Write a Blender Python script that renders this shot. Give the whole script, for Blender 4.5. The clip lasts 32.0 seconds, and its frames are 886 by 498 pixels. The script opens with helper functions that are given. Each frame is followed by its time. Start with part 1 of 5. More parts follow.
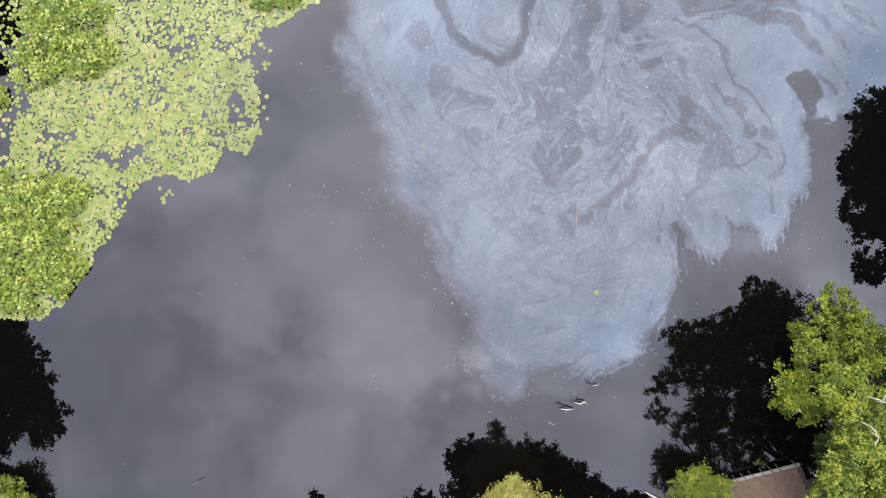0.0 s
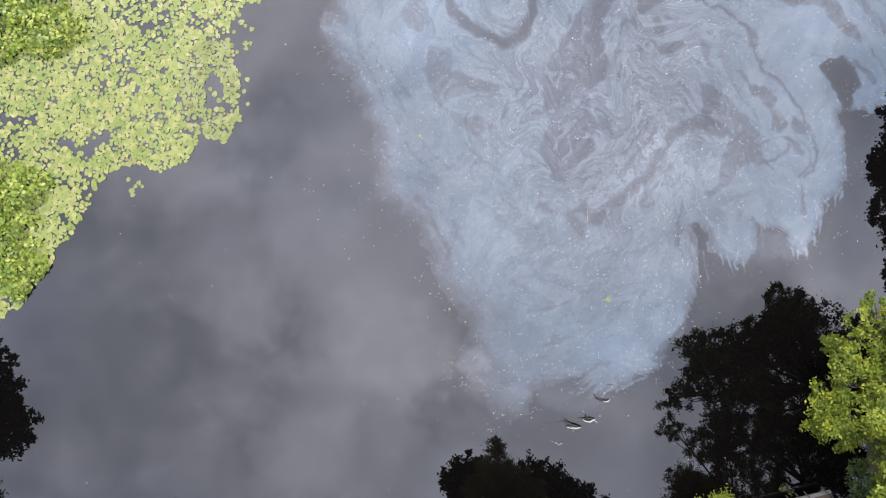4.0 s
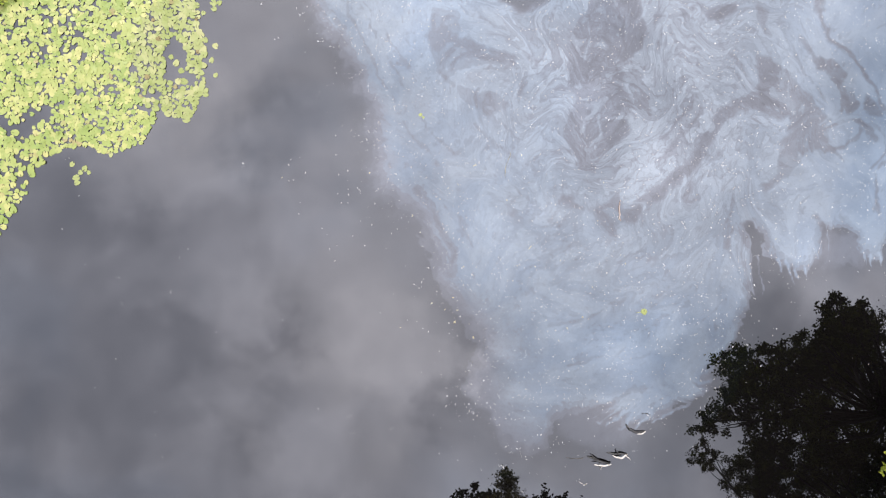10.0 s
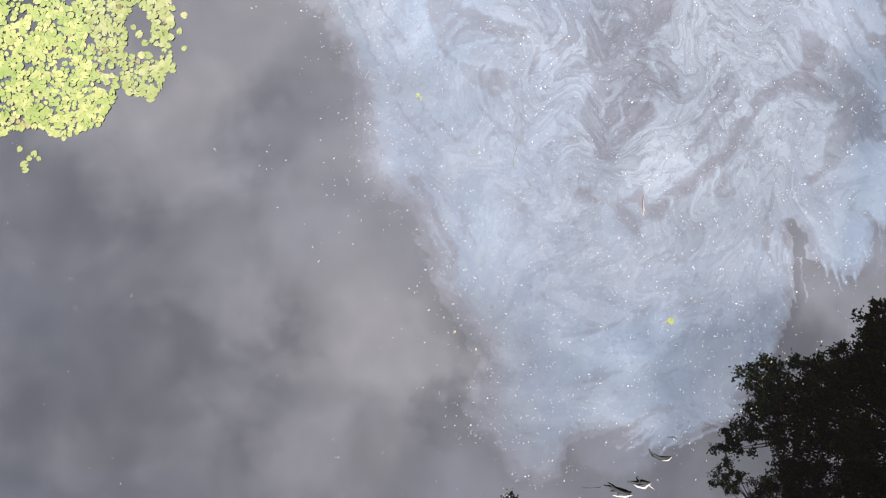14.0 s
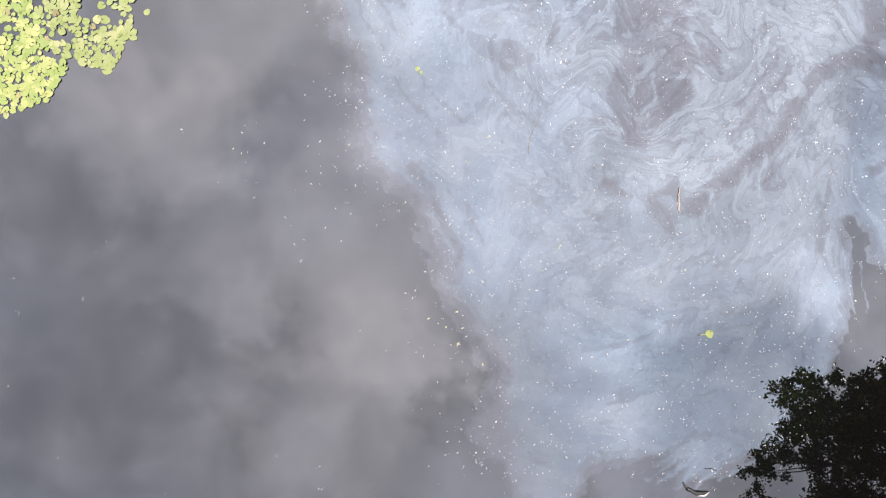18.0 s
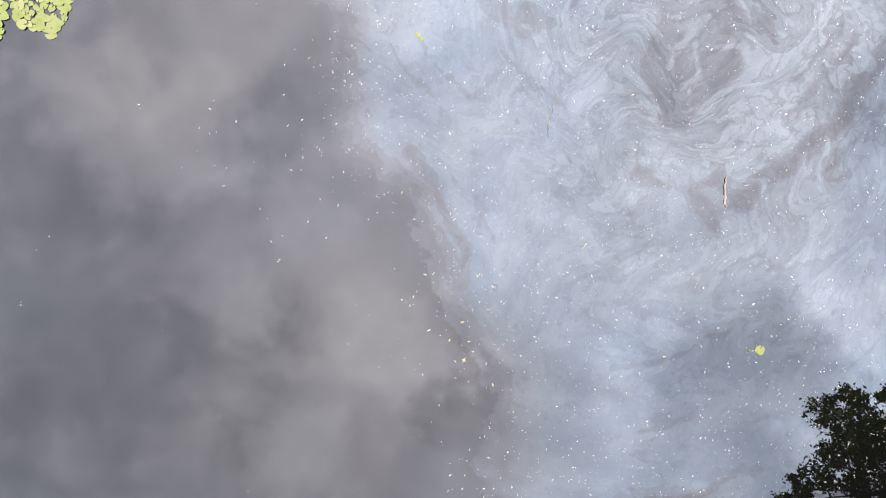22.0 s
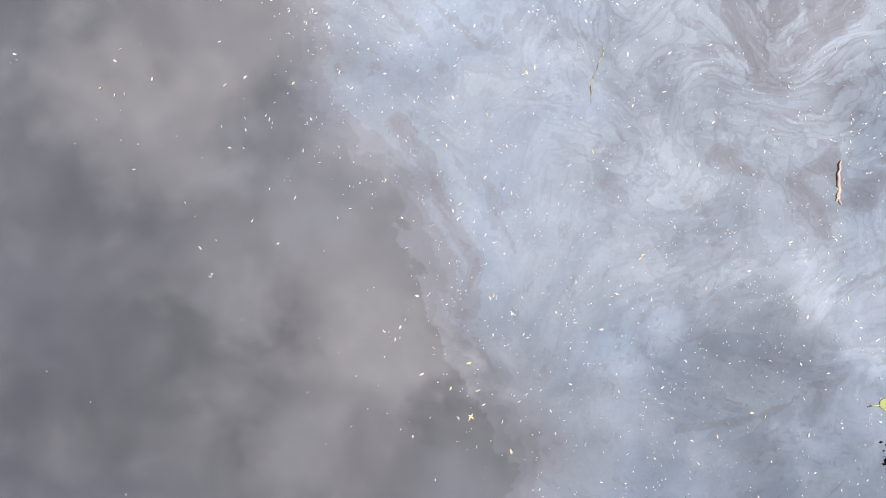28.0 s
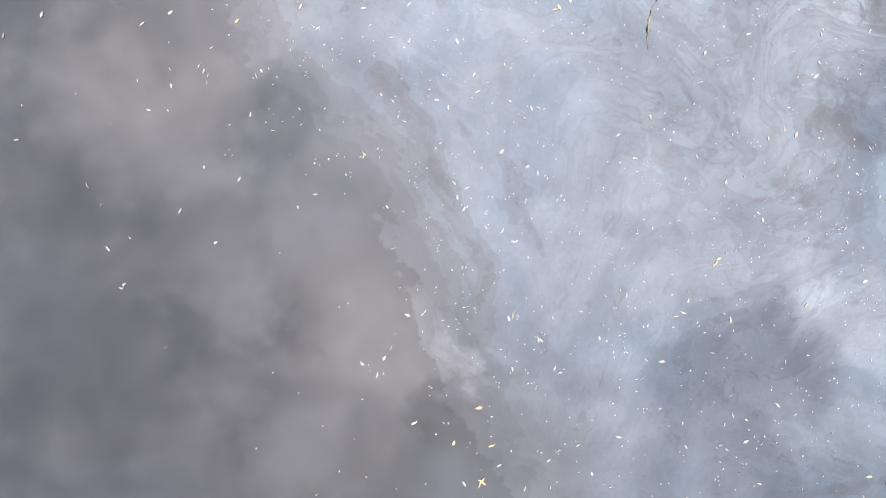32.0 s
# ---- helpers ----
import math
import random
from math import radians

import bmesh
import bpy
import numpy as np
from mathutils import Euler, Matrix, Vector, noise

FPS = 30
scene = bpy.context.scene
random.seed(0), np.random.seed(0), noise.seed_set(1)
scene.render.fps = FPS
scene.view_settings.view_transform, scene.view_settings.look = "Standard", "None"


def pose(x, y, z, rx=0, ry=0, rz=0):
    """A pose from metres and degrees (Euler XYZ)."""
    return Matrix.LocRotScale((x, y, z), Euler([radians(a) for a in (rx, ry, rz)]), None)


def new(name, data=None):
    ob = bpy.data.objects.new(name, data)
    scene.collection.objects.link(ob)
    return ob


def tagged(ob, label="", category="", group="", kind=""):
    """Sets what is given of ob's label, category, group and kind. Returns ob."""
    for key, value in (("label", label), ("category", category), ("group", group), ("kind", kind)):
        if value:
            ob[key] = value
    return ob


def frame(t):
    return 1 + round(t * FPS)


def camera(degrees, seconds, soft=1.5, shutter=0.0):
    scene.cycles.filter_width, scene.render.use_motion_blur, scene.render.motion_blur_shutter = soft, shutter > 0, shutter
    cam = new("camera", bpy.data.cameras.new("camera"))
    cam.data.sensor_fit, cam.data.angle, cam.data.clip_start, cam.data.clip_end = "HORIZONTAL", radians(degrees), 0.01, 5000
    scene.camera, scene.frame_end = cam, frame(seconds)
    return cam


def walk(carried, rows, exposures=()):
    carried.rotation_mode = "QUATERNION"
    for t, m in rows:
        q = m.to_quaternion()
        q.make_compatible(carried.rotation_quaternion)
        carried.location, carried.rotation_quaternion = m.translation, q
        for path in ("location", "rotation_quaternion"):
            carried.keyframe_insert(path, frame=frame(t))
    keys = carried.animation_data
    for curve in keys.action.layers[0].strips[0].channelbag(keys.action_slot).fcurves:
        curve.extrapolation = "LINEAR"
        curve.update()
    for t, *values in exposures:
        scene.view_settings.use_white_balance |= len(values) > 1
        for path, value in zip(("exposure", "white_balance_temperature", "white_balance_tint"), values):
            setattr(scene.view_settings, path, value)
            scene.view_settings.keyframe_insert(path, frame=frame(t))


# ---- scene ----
# A pond seen straight down from a sinking drone. Water level is z = 0, the picture's up is +y.
cam = camera(73.7, 32.0, soft=1.2)
# seconds, x, y, height over the water, turn about the plumb line
ROWS = [
    (0.0, 0.000, 0.000, 38.000, 0.00),
    (0.5, 0.038, -0.010, 37.564, 0.11),
    (1.0, 0.068, -0.021, 37.127, 0.21),
    (1.5, 0.080, -0.027, 36.683, 0.32),
    (2.0, 0.078, -0.021, 36.236, 0.41),
    (2.5, 0.099, -0.015, 35.793, 0.49),
    (3.0, 0.146, -0.010, 35.357, 0.55),
    (3.5, 0.193, 0.006, 34.924, 0.59),
    (5.5, 0.231, 0.171, 33.134, 0.70),
    (6.0, 0.203, 0.186, 32.685, 0.74),
    (6.5, 0.198, 0.174, 32.248, 0.78),
    (7.0, 0.198, 0.132, 31.806, 0.82),
    (7.5, 0.184, 0.083, 31.340, 0.86),
    (8.0, 0.148, 0.049, 30.852, 0.91),
    (8.5, 0.086, 0.028, 30.348, 0.95),
    (9.0, 0.031, 0.029, 29.845, 0.99),
    (9.5, 0.026, 0.062, 29.360, 1.03),
    (10.0, 0.055, 0.104, 28.891, 1.06),
    (10.5, 0.079, 0.129, 28.431, 1.09),
    (11.0, 0.092, 0.132, 27.983, 1.12),
    (11.5, 0.095, 0.110, 27.545, 1.15),
    (12.0, 0.086, 0.072, 27.110, 1.20),
    (12.5, 0.075, 0.038, 26.672, 1.26),
    (13.0, 0.080, 0.029, 26.231, 1.32),
    (13.5, 0.102, 0.051, 25.790, 1.38),
    (14.0, 0.127, 0.079, 25.351, 1.43),
    (14.5, 0.139, 0.095, 24.921, 1.48),
    (16.5, 0.058, 0.047, 23.234, 1.74),
    (17.0, 0.083, 0.047, 22.741, 1.80),
    (17.5, 0.083, 0.046, 22.268, 1.87),
    (18.0, 0.063, 0.039, 21.825, 1.93),
    (18.5, 0.038, 0.029, 21.412, 2.00),
    (19.0, 0.017, 0.021, 21.005, 2.06),
    (19.5, 0.005, 0.014, 20.579, 2.11),
    (20.0, -0.004, 0.012, 20.151, 2.16),
    (20.5, -0.014, 0.015, 19.734, 2.20),
    (21.0, -0.019, 0.008, 19.322, 2.24),
    (21.5, -0.017, -0.002, 18.910, 2.27),
    (22.0, -0.012, 0.008, 18.488, 2.30),
    (22.5, -0.004, 0.047, 18.049, 2.32),
    (23.0, 0.000, 0.087, 17.601, 2.34),
    (23.5, -0.001, 0.102, 17.147, 2.36),
    (24.0, -0.003, 0.104, 16.693, 2.38),
    (24.5, -0.010, 0.100, 16.247, 2.41),
    (25.0, -0.019, 0.093, 15.810, 2.43),
    (25.5, -0.022, 0.096, 15.385, 2.46),
    (27.5, 0.015, 0.218, 13.585, 2.60),
    (28.0, 0.043, 0.267, 13.147, 2.64),
    (28.5, 0.053, 0.276, 12.701, 2.68),
    (29.0, 0.042, 0.257, 12.240, 2.72),
    (29.5, 0.023, 0.235, 11.769, 2.74),
    (30.0, 0.009, 0.223, 11.307, 2.75),
    (30.5, 0.009, 0.233, 10.856, 2.75),
    (31.0, 0.024, 0.257, 10.411, 2.75),
    (31.5, 0.047, 0.276, 9.969, 2.73),
    (32.0, 0.069, 0.297, 9.525, 2.71),
]
walk(cam, [(t, pose(x, y, z, 0.11, -0.55, turn)) for t, x, y, z, turn in ROWS],
     exposures=[(0.0, -0.02, 6350, 10), (6.0, -0.04, 6400, 10), (7.0, 0.02, 6430, 10), (8.0, 0.12, 6450, 10), (10.0, 0.25, 6550, 10), (13.0, 0.37, 6620, 10), (19.0, 0.4, 6720, 10), (25.0, 0.4, 6800, 10), (32.0, 0.4, 6800, 10)])

# ---------------------------------------------------------------- sky and sun
SUN_HEIGHT, SUN_TURN = 50.0, -20.0


class Nodes:
    """Short hand for a node tree."""

    def __init__(self, tree):
        self.tree = tree
        tree.nodes.clear()

    def add(self, kind, ins=(), **props):
        n = self.tree.nodes.new(kind)
        for k, v in props.items():
            setattr(n, k, v)
        for k, v in dict(ins).items():
            if isinstance(v, bpy.types.NodeSocket):
                self.tree.links.new(v, n.inputs[k])
            else:
                n.inputs[k].default_value = v
        return n

    def math(self, op, a, b=0.0, c=0.0):
        return self.add("ShaderNodeMath", {0: a, 1: b, 2: c}, operation=op).outputs[0]

    def noise(self, vec, scale, detail=4.0, rough=0.5, distort=0.0):
        return self.add("ShaderNodeTexNoise", {"Vector": vec, "Scale": scale, "Detail": detail, "Roughness": rough, "Distortion": distort}).outputs["Fac"]

    def mix(self, fac, a, b, blend="MIX"):
        n = self.add("ShaderNodeMix", {}, data_type="RGBA", blend_type=blend)
        for k, v in ((0, fac), (6, a), (7, b)):
            if isinstance(v, bpy.types.NodeSocket):
                self.tree.links.new(v, n.inputs[k])
            else:
                n.inputs[k].default_value = (*v, 1.0) if isinstance(v, tuple) and len(v) == 3 else v
        return n.outputs[2]

    def ramp(self, fac, lo, hi, a=0.0, b=1.0):
        return self.add("ShaderNodeMapRange", {0: fac, 1: lo, 2: hi, 3: a, 4: b}, interpolation_type="SMOOTHSTEP").outputs[0]

    def bump(self, height, strength, distance):
        return self.add("ShaderNodeBump", {"Height": height, "Strength": strength, "Distance": distance}).outputs[0]


world = bpy.data.worlds.new("overcast_sky")
scene.world = world
world.use_nodes = True
w = Nodes(world.node_tree)
sky = w.add("ShaderNodeTexSky", sky_type="NISHITA", sun_disc=False, sun_elevation=radians(SUN_HEIGHT), sun_rotation=radians(SUN_TURN))
way = w.add("ShaderNodeSeparateXYZ", {0: w.add("ShaderNodeTexCoord").outputs["Generated"]})
up = w.math("MAXIMUM", way.outputs[2], 0.14)
u, v = w.math("DIVIDE", way.outputs[0], up), w.math("DIVIDE", way.outputs[1], up)
flat = w.add("ShaderNodeCombineXYZ", {0: u, 1: v, 2: 0.37}).outputs[0]


frayed_u = w.math("MULTIPLY_ADD", w.math("SUBTRACT", w.noise(flat, 4.5, 7.0, 0.6), 0.5), 0.6, u)
shifted = w.add("ShaderNodeVectorMath", {0: flat, 1: (7.3, 2.1, 0.0)}, operation="ADD").outputs[0]
frayed_v = w.math("MULTIPLY_ADD", w.math("SUBTRACT", w.noise(shifted, 4.5, 7.0, 0.6), 0.5), 0.6, v)


def cloud(u0, v0, su, sv, amount):
    """One bank of cloud with a frayed outline (or a thin place, if minus) in the overcast."""
    a = w.math("POWER", w.math("DIVIDE", w.math("SUBTRACT", frayed_u, u0), su), 2.0)
    b = w.math("POWER", w.math("DIVIDE", w.math("SUBTRACT", frayed_v, v0), sv), 2.0)
    return w.math("MULTIPLY", w.math("EXPONENT", w.math("MULTIPLY", w.math("ADD", a, b), -1.0)), amount)


puffs = w.noise(flat, 5.5, 8.0, 0.56, 0.5)
banks = w.noise(flat, 1.3, 3.0, 0.5, 0.3)
bright = w.math("ADD", w.math("MULTIPLY", w.math("SUBTRACT", puffs, 0.5), 0.75), w.math("MULTIPLY", w.math("SUBTRACT", banks, 0.5), 0.15))
billow = w.math("ABSOLUTE", w.math("MULTIPLY_ADD", w.noise(flat, 2.1, 6.0, 0.55, 0.4), 2.0, -1.0))
bright = w.math("ADD", bright, w.math("MULTIPLY", w.math("SUBTRACT", w.math("MINIMUM", billow, 0.4), 0.17), 0.4))
WISPS_A = [
    (-0.51, 0.26, 0.14, 0.07, 0.2), (-0.68, 0.28, 0.07, 0.06, 0.08), (-0.71, 0.11, 0.11, 0.06, -0.2),
    (-0.59, 0.04, 0.12, 0.04, -0.16), (-0.3, 0.23, 0.07, 0.06, -0.2), (-0.41, 0.14, 0.11, 0.04, 0.1),
    (-0.61, -0.06, 0.11, 0.05, 0.07), (-0.43, -0.19, 0.11, 0.04, -0.16), (-0.27, -0.2, 0.08, 0.04, -0.16),
    (-0.21, -0.04, 0.11, 0.09, 0.14), (-0.1, -0.19, 0.09, 0.07, 0.22),
]
WISPS_B = [
    (-0.02, -0.24, 0.05, 0.06, 0.1), (-0.69, -0.2, 0.08, 0.06, -0.1), (-0.63, -0.32, 0.13, 0.05, 0.1),
    (-0.42, -0.32, 0.08, 0.05, 0.13), (-0.28, -0.31, 0.04, 0.05, -0.12), (-0.14, -0.35, 0.11, 0.06, 0.12),
    (0.05, -0.26, 0.03, 0.09, -0.16), (-0.17, 0.27, 0.09, 0.11, -0.08), (-0.13, 0.09, 0.11, 0.06, 0.03),
    (-0.71, 0.38, 0.09, 0.06, -0.08), (-0.37, 0.02, 0.09, 0.06, -0.03),
]
BANKS_A = [
    (-0.55, -0.06, 0.12, 0.1, -0.1), (-0.58, -0.32, 0.36, 0.24, -0.27), (-0.68, -0.02, 0.2, 0.14, -0.16),
    (-0.7, 0.38, 0.2, 0.14, -0.14), (0.64, -0.36, 0.26, 0.16, -0.34), (0.45, 0.32, 0.36, 0.2, -0.08),
    (0.2, -0.32, 0.2, 0.14, -0.1), (0.2, -0.05, 0.2, 0.16, -0.1), (0.49, 0.36, 0.15, 0.08, 0.05),
    (0.71, 0.22, 0.09, 0.09, -0.12),
]
BANKS_B = [
    (0.64, 0.34, 0.11, 0.07, -0.12), (0.72, -0.09, 0.09, 0.08, 0.26), (0.47, -0.14, 0.11, 0.08, -0.24),
    (0.26, -0.03, 0.16, 0.07, 0.1), (0.56, -0.24, 0.13, 0.08, -0.2), (0.13, -0.16, 0.09, 0.08, -0.06),
    (0.35, 0.18, 0.11, 0.09, 0.02), (0.25, -0.3, 0.12, 0.07, -0.04), (0.61, 0.02, 0.07, 0.06, 0.12),
    (0.09, 0.11, 0.11, 0.08, 0.06),
]
for bank in BANKS_A + BANKS_B + WISPS_A + WISPS_B:
    bright = w.math("ADD", bright, cloud(*bank))
glow = w.ramp(bright, -0.6, 0.65, 0.55, 1.75)
gaps = w.ramp(w.noise(flat, 2.3, 4.0, 0.5, 0.4), 0.46, 0.7)
gaps = w.math("MAXIMUM", gaps, cloud(-0.27, 0.22, 0.11, 0.08, 0.95))
warm = w.math("ADD", cloud(-0.5, 0.26, 0.18, 0.1, 0.8), cloud(-0.12, -0.18, 0.2, 0.16, 0.8))
gaps = w.math("MULTIPLY", gaps, w.math("SUBTRACT", 1.0, w.math("MINIMUM", warm, 1.0)))
tone = w.mix(gaps, (0.966, 0.953, 1.06), (0.9, 0.938, 1.1))
tone = w.mix(w.math("MINIMUM", warm, 1.0), tone, (0.992, 0.955, 1.015))
lift = w.math("MULTIPLY", glow, w.math("DIVIDE", w.math("ADD", 1.0, w.math("MULTIPLY", w.math("MAXIMUM", way.outputs[2], 0.0), 2.0)), 3.0))
cover = w.add("ShaderNodeBackground", {"Color": tone, "Strength": w.math("MULTIPLY", lift, 2.69)})
clear = w.add("ShaderNodeBackground", {"Color": sky.outputs[0], "Strength": 0.136})
w.add("ShaderNodeOutputWorld", {0: w.add("ShaderNodeAddShader", {0: cover.outputs[0], 1: clear.outputs[0]}).outputs[0]})

sun = new("sun", bpy.data.lights.new("sun", "SUN"))
sun.data.energy, sun.data.angle, sun.data.color = 3.2, radians(10), (1.0, 0.95, 0.86)
sun.matrix_world = pose(0, 0, 60, 90 - SUN_HEIGHT, 0, 180 - SUN_TURN)

# ---------------------------------------------------------------- materials


def material(name):
    m = bpy.data.materials.new(name)
    m.use_nodes = True
    return m, Nodes(m.node_tree)


def finish(n, shader):
    n.add("ShaderNodeOutputMaterial", {0: shader})


def place(n):
    return n.add("ShaderNodeNewGeometry").outputs["Position"]


def plain(name, dark, light, scale, rough=0.7, bump=0.3, random_by="", spread=0.25):
    """A two-tone surface with grain at two scales; random_by: 'object' or 'island' varies the tone piece by piece."""
    m, n = material(name)
    p = n.add("ShaderNodeTexCoord").outputs["Object"]
    grain, patch = n.noise(p, scale, 6.0, 0.6), n.noise(p, scale * 0.17, 3.0)
    f = n.math("ADD", n.math("MULTIPLY", grain, 0.55), n.math("MULTIPLY", patch, 0.45))
    f = n.ramp(f, 0.32, 0.68)
    c = n.mix(f, dark, light)
    if random_by:
        r = n.add("ShaderNodeObjectInfo").outputs["Random"] if random_by == "object" else n.add("ShaderNodeNewGeometry").outputs["Random Per Island"]
        c = n.mix(1.0, c, n.add("ShaderNodeCombineColor", {0: n.math("MULTIPLY_ADD", r, spread * 2, 1 - spread), 1: n.math("MULTIPLY_ADD", r, spread * 1.6, 1 - spread * 0.8), 2: n.math("MULTIPLY_ADD", r, spread * 2, 1 - spread)}).outputs[0], "MULTIPLY")
    b = n.add("ShaderNodeBsdfPrincipled", {"Base Color": c, "Roughness": rough, "Normal": n.bump(grain, bump, 0.02)})
    finish(n, b.outputs[0])
    return m


def leafy(name, dark, mid, light, through_it=0.25, rough=0.45, by="Random Per Island", shine=0.2, sprays=False, withered=()):
    """Leaves whose tone changes leaf by leaf and clump by clump."""
    m, n = material(name)
    g = n.add("ShaderNodeNewGeometry")
    r = g.outputs["Random Per Island"] if by != "object" else n.add("ShaderNodeObjectInfo").outputs["Random"]
    clump = n.ramp(n.noise(g.outputs["Position"], 0.8, 4.0), 0.4, 0.6)
    c = n.mix(n.math("MULTIPLY_ADD", clump, 0.6, n.math("MULTIPLY", r, 0.4)), dark, mid)
    fresh = n.ramp(r, 0.55, 1.0)
    if sprays:
        fresh = n.ramp(n.math("MULTIPLY_ADD", n.noise(g.outputs["Position"], 1.2, 4.0, 0.6, 0.5), 0.88, n.math("MULTIPLY", r, 0.12)), 0.48, 0.64)
    c = n.mix(fresh, c, light)
    if withered:
        age = n.math("FRACT", n.math("MULTIPLY", r, 37.0))
        c = n.mix(n.ramp(n.math("MULTIPLY_ADD", n.noise(g.outputs["Position"], 0.9, 3.0), 0.25, age), 1.09, 1.14, 0.0, 0.8), c, withered)
    vein = n.noise(g.outputs["Position"], 26.0, 3.0)
    c = n.mix(n.math("MULTIPLY", vein, 0.25), c, light)
    b = n.add("ShaderNodeBsdfPrincipled", {"Base Color": c, "Roughness": rough, "Specular IOR Level": shine, "Normal": n.bump(vein, 0.25, 0.01)})
    t = n.add("ShaderNodeBsdfTranslucent", {"Color": c})
    finish(n, n.add("ShaderNodeMixShader", {0: through_it, 1: b.outputs[0], 2: t.outputs[0]}).outputs[0])
    return m


# dark, peaty, nearly still water
WATER, n = material("dark_pond_water")
p = place(n)
MIRROR = 0.0718      # how much the bare water gives back of the sky
body = n.add("ShaderNodeBsdfDiffuse", {"Color": n.mix(n.noise(p, 0.4, 3.0), (0.0014, 0.0012, 0.0012), (0.0024, 0.002, 0.002))})
face = n.add("ShaderNodeBsdfGlossy", {"Color": (MIRROR, MIRROR, MIRROR, 1.0), "Roughness": 0.0, "Normal": n.bump(n.noise(p, 1.1, 2.0), 0.02, 0.01)})
finish(n, n.add("ShaderNodeAddShader", {0: face.outputs[0], 1: body.outputs[0]}).outputs[0])

# thin bluish film drifting on the water: streaks follow the flow that the mesh carries
FILM, n = material("bluish_surface_film")
p = place(n)
flow = n.add("ShaderNodeSeparateXYZ", {0: n.add("ShaderNodeAttribute", attribute_name="flow").outputs["Vector"]})
swirl = flow.outputs[2]
drawn = n.add("ShaderNodeCombineXYZ", {0: flow.outputs[0], 1: flow.outputs[1]}).outputs[0]
ripple = n.add("ShaderNodeTexNoise", {"Vector": p, "Scale": 1.3, "Detail": 5.0, "Roughness": 0.6}).outputs["Color"]
ripple = n.add("ShaderNodeVectorMath", {0: ripple, 1: (0.5, 0.5, 0.5)}, operation="SUBTRACT").outputs[0]
ripple = n.add("ShaderNodeVectorMath", {0: ripple, 3: 0.32}, operation="SCALE").outputs[0]
drawn = n.add("ShaderNodeVectorMath", {0: drawn, 1: ripple}, operation="ADD").outputs[0]
depth = n.add("ShaderNodeAttribute", attribute_name="film").outputs["Fac"]
plate = n.noise(drawn, 0.85, 2.0, 0.45, 0.6)
vein = n.noise(drawn, 2.2, 2.0, 0.45, 0.6)
curd = n.noise(p, 0.8, 9.0, 0.66, 1.4)
fleck = n.noise(p, 4.5, 8.0, 0.7, 0.8)
wide = n.noise(p, 0.16, 3.0, 0.5, 0.5)


def off(f_, by):
    return n.math("MULTIPLY", n.math("SUBTRACT", f_, 0.5), by)


calm = n.math("SUBTRACT", 1.0, n.math("MULTIPLY", swirl, 0.5))
torn = n.math("ADD", n.math("MULTIPLY", off(plate, 1.0), n.math("MULTIPLY_ADD", swirl, 0.55, 0.55)), n.math("MULTIPLY", off(vein, 1.0), n.math("MULTIPLY_ADD", swirl, 0.75, 0.45)))
hair = n.noise(drawn, 8.0, 4.0, 0.55, 0.8)
strand = n.noise(drawn, 4.6, 3.0, 0.5, 0.4)
torn = n.math("ADD", torn, n.math("MULTIPLY", n.math("ADD", off(curd, 0.35), off(strand, 0.3)), n.math("MULTIPLY_ADD", swirl, 0.6, 0.3)))
edge = n.math("ADD", n.math("ADD", depth, torn), n.math("ADD", n.math("MULTIPLY", n.math("ADD", off(curd, 0.35), off(fleck, 0.35)), calm), off(wide, 0.5)))
# three leaves of film over one another, each with its own crisp rim
cover = n.math("ADD", n.ramp(edge, 0.0, 0.025, 0.0, 0.5), n.math("ADD", n.ramp(edge, 0.2, 0.22, 0.0, 0.25), n.ramp(edge, 0.42, 0.44, 0.0, 0.25)))
# a faint skin reaches out beyond the western rim
reach = n.add("ShaderNodeAttribute", attribute_name="skin").outputs["Fac"]
skin = n.ramp(n.math("ADD", reach, n.math("ADD", off(wide, 0.8), n.math("ADD", off(curd, 0.9), off(fleck, 0.5)))), 0.3, 0.85, 0.0, 0.28)
cover = n.math("MAXIMUM", cover, skin)
thin = n.add("ShaderNodeAttribute", attribute_name="inside").outputs["Fac"]
cover = n.math("MAXIMUM", cover, n.math("MULTIPLY", thin, n.math("ADD", n.ramp(vein, 0.4, 0.6, 0.42, 0.62), n.ramp(n.math("ABSOLUTE", n.math("MULTIPLY_ADD", strand, 2.0, -1.0)), 0.015, 0.06, 0.2, 0.0))))
line = n.ramp(n.math("SUBTRACT", 1.0, n.math("ABSOLUTE", n.math("MULTIPLY_ADD", vein, 2.0, -1.0))), 0.93, 1.0)
cover = n.math("MULTIPLY", cover, n.math("SUBTRACT", 1.0, n.math("MULTIPLY", line, n.math("MULTIPLY_ADD", swirl, 0.3, 0.05))))
# thin dark lines where one leaf of film slid over the next
ring = n.math("ABSOLUTE", n.math("SUBTRACT", n.math("FRACT", n.math("MULTIPLY_ADD", plate, 6.0, n.math("MULTIPLY", curd, 1.2))), 0.5))
cover = n.math("MULTIPLY", cover, n.math("SUBTRACT", 1.0, n.math("MULTIPLY", n.ramp(ring, 0.02, 0.1, 1.0, 0.0), n.math("MULTIPLY", swirl, n.ramp(vein, 0.42, 0.55, 0.0, 0.16)))))
cover = n.math("MULTIPLY", cover, n.ramp(fleck, 0.4, 0.46, 0.95, 1.0))
long_way = n.add("ShaderNodeVectorMath", {0: p, 1: (9.0, 5.5, 1.0)}, operation="MULTIPLY").outputs[0]
grit = n.noise(long_way, 1.0, 6.0, 0.68, 1.2)
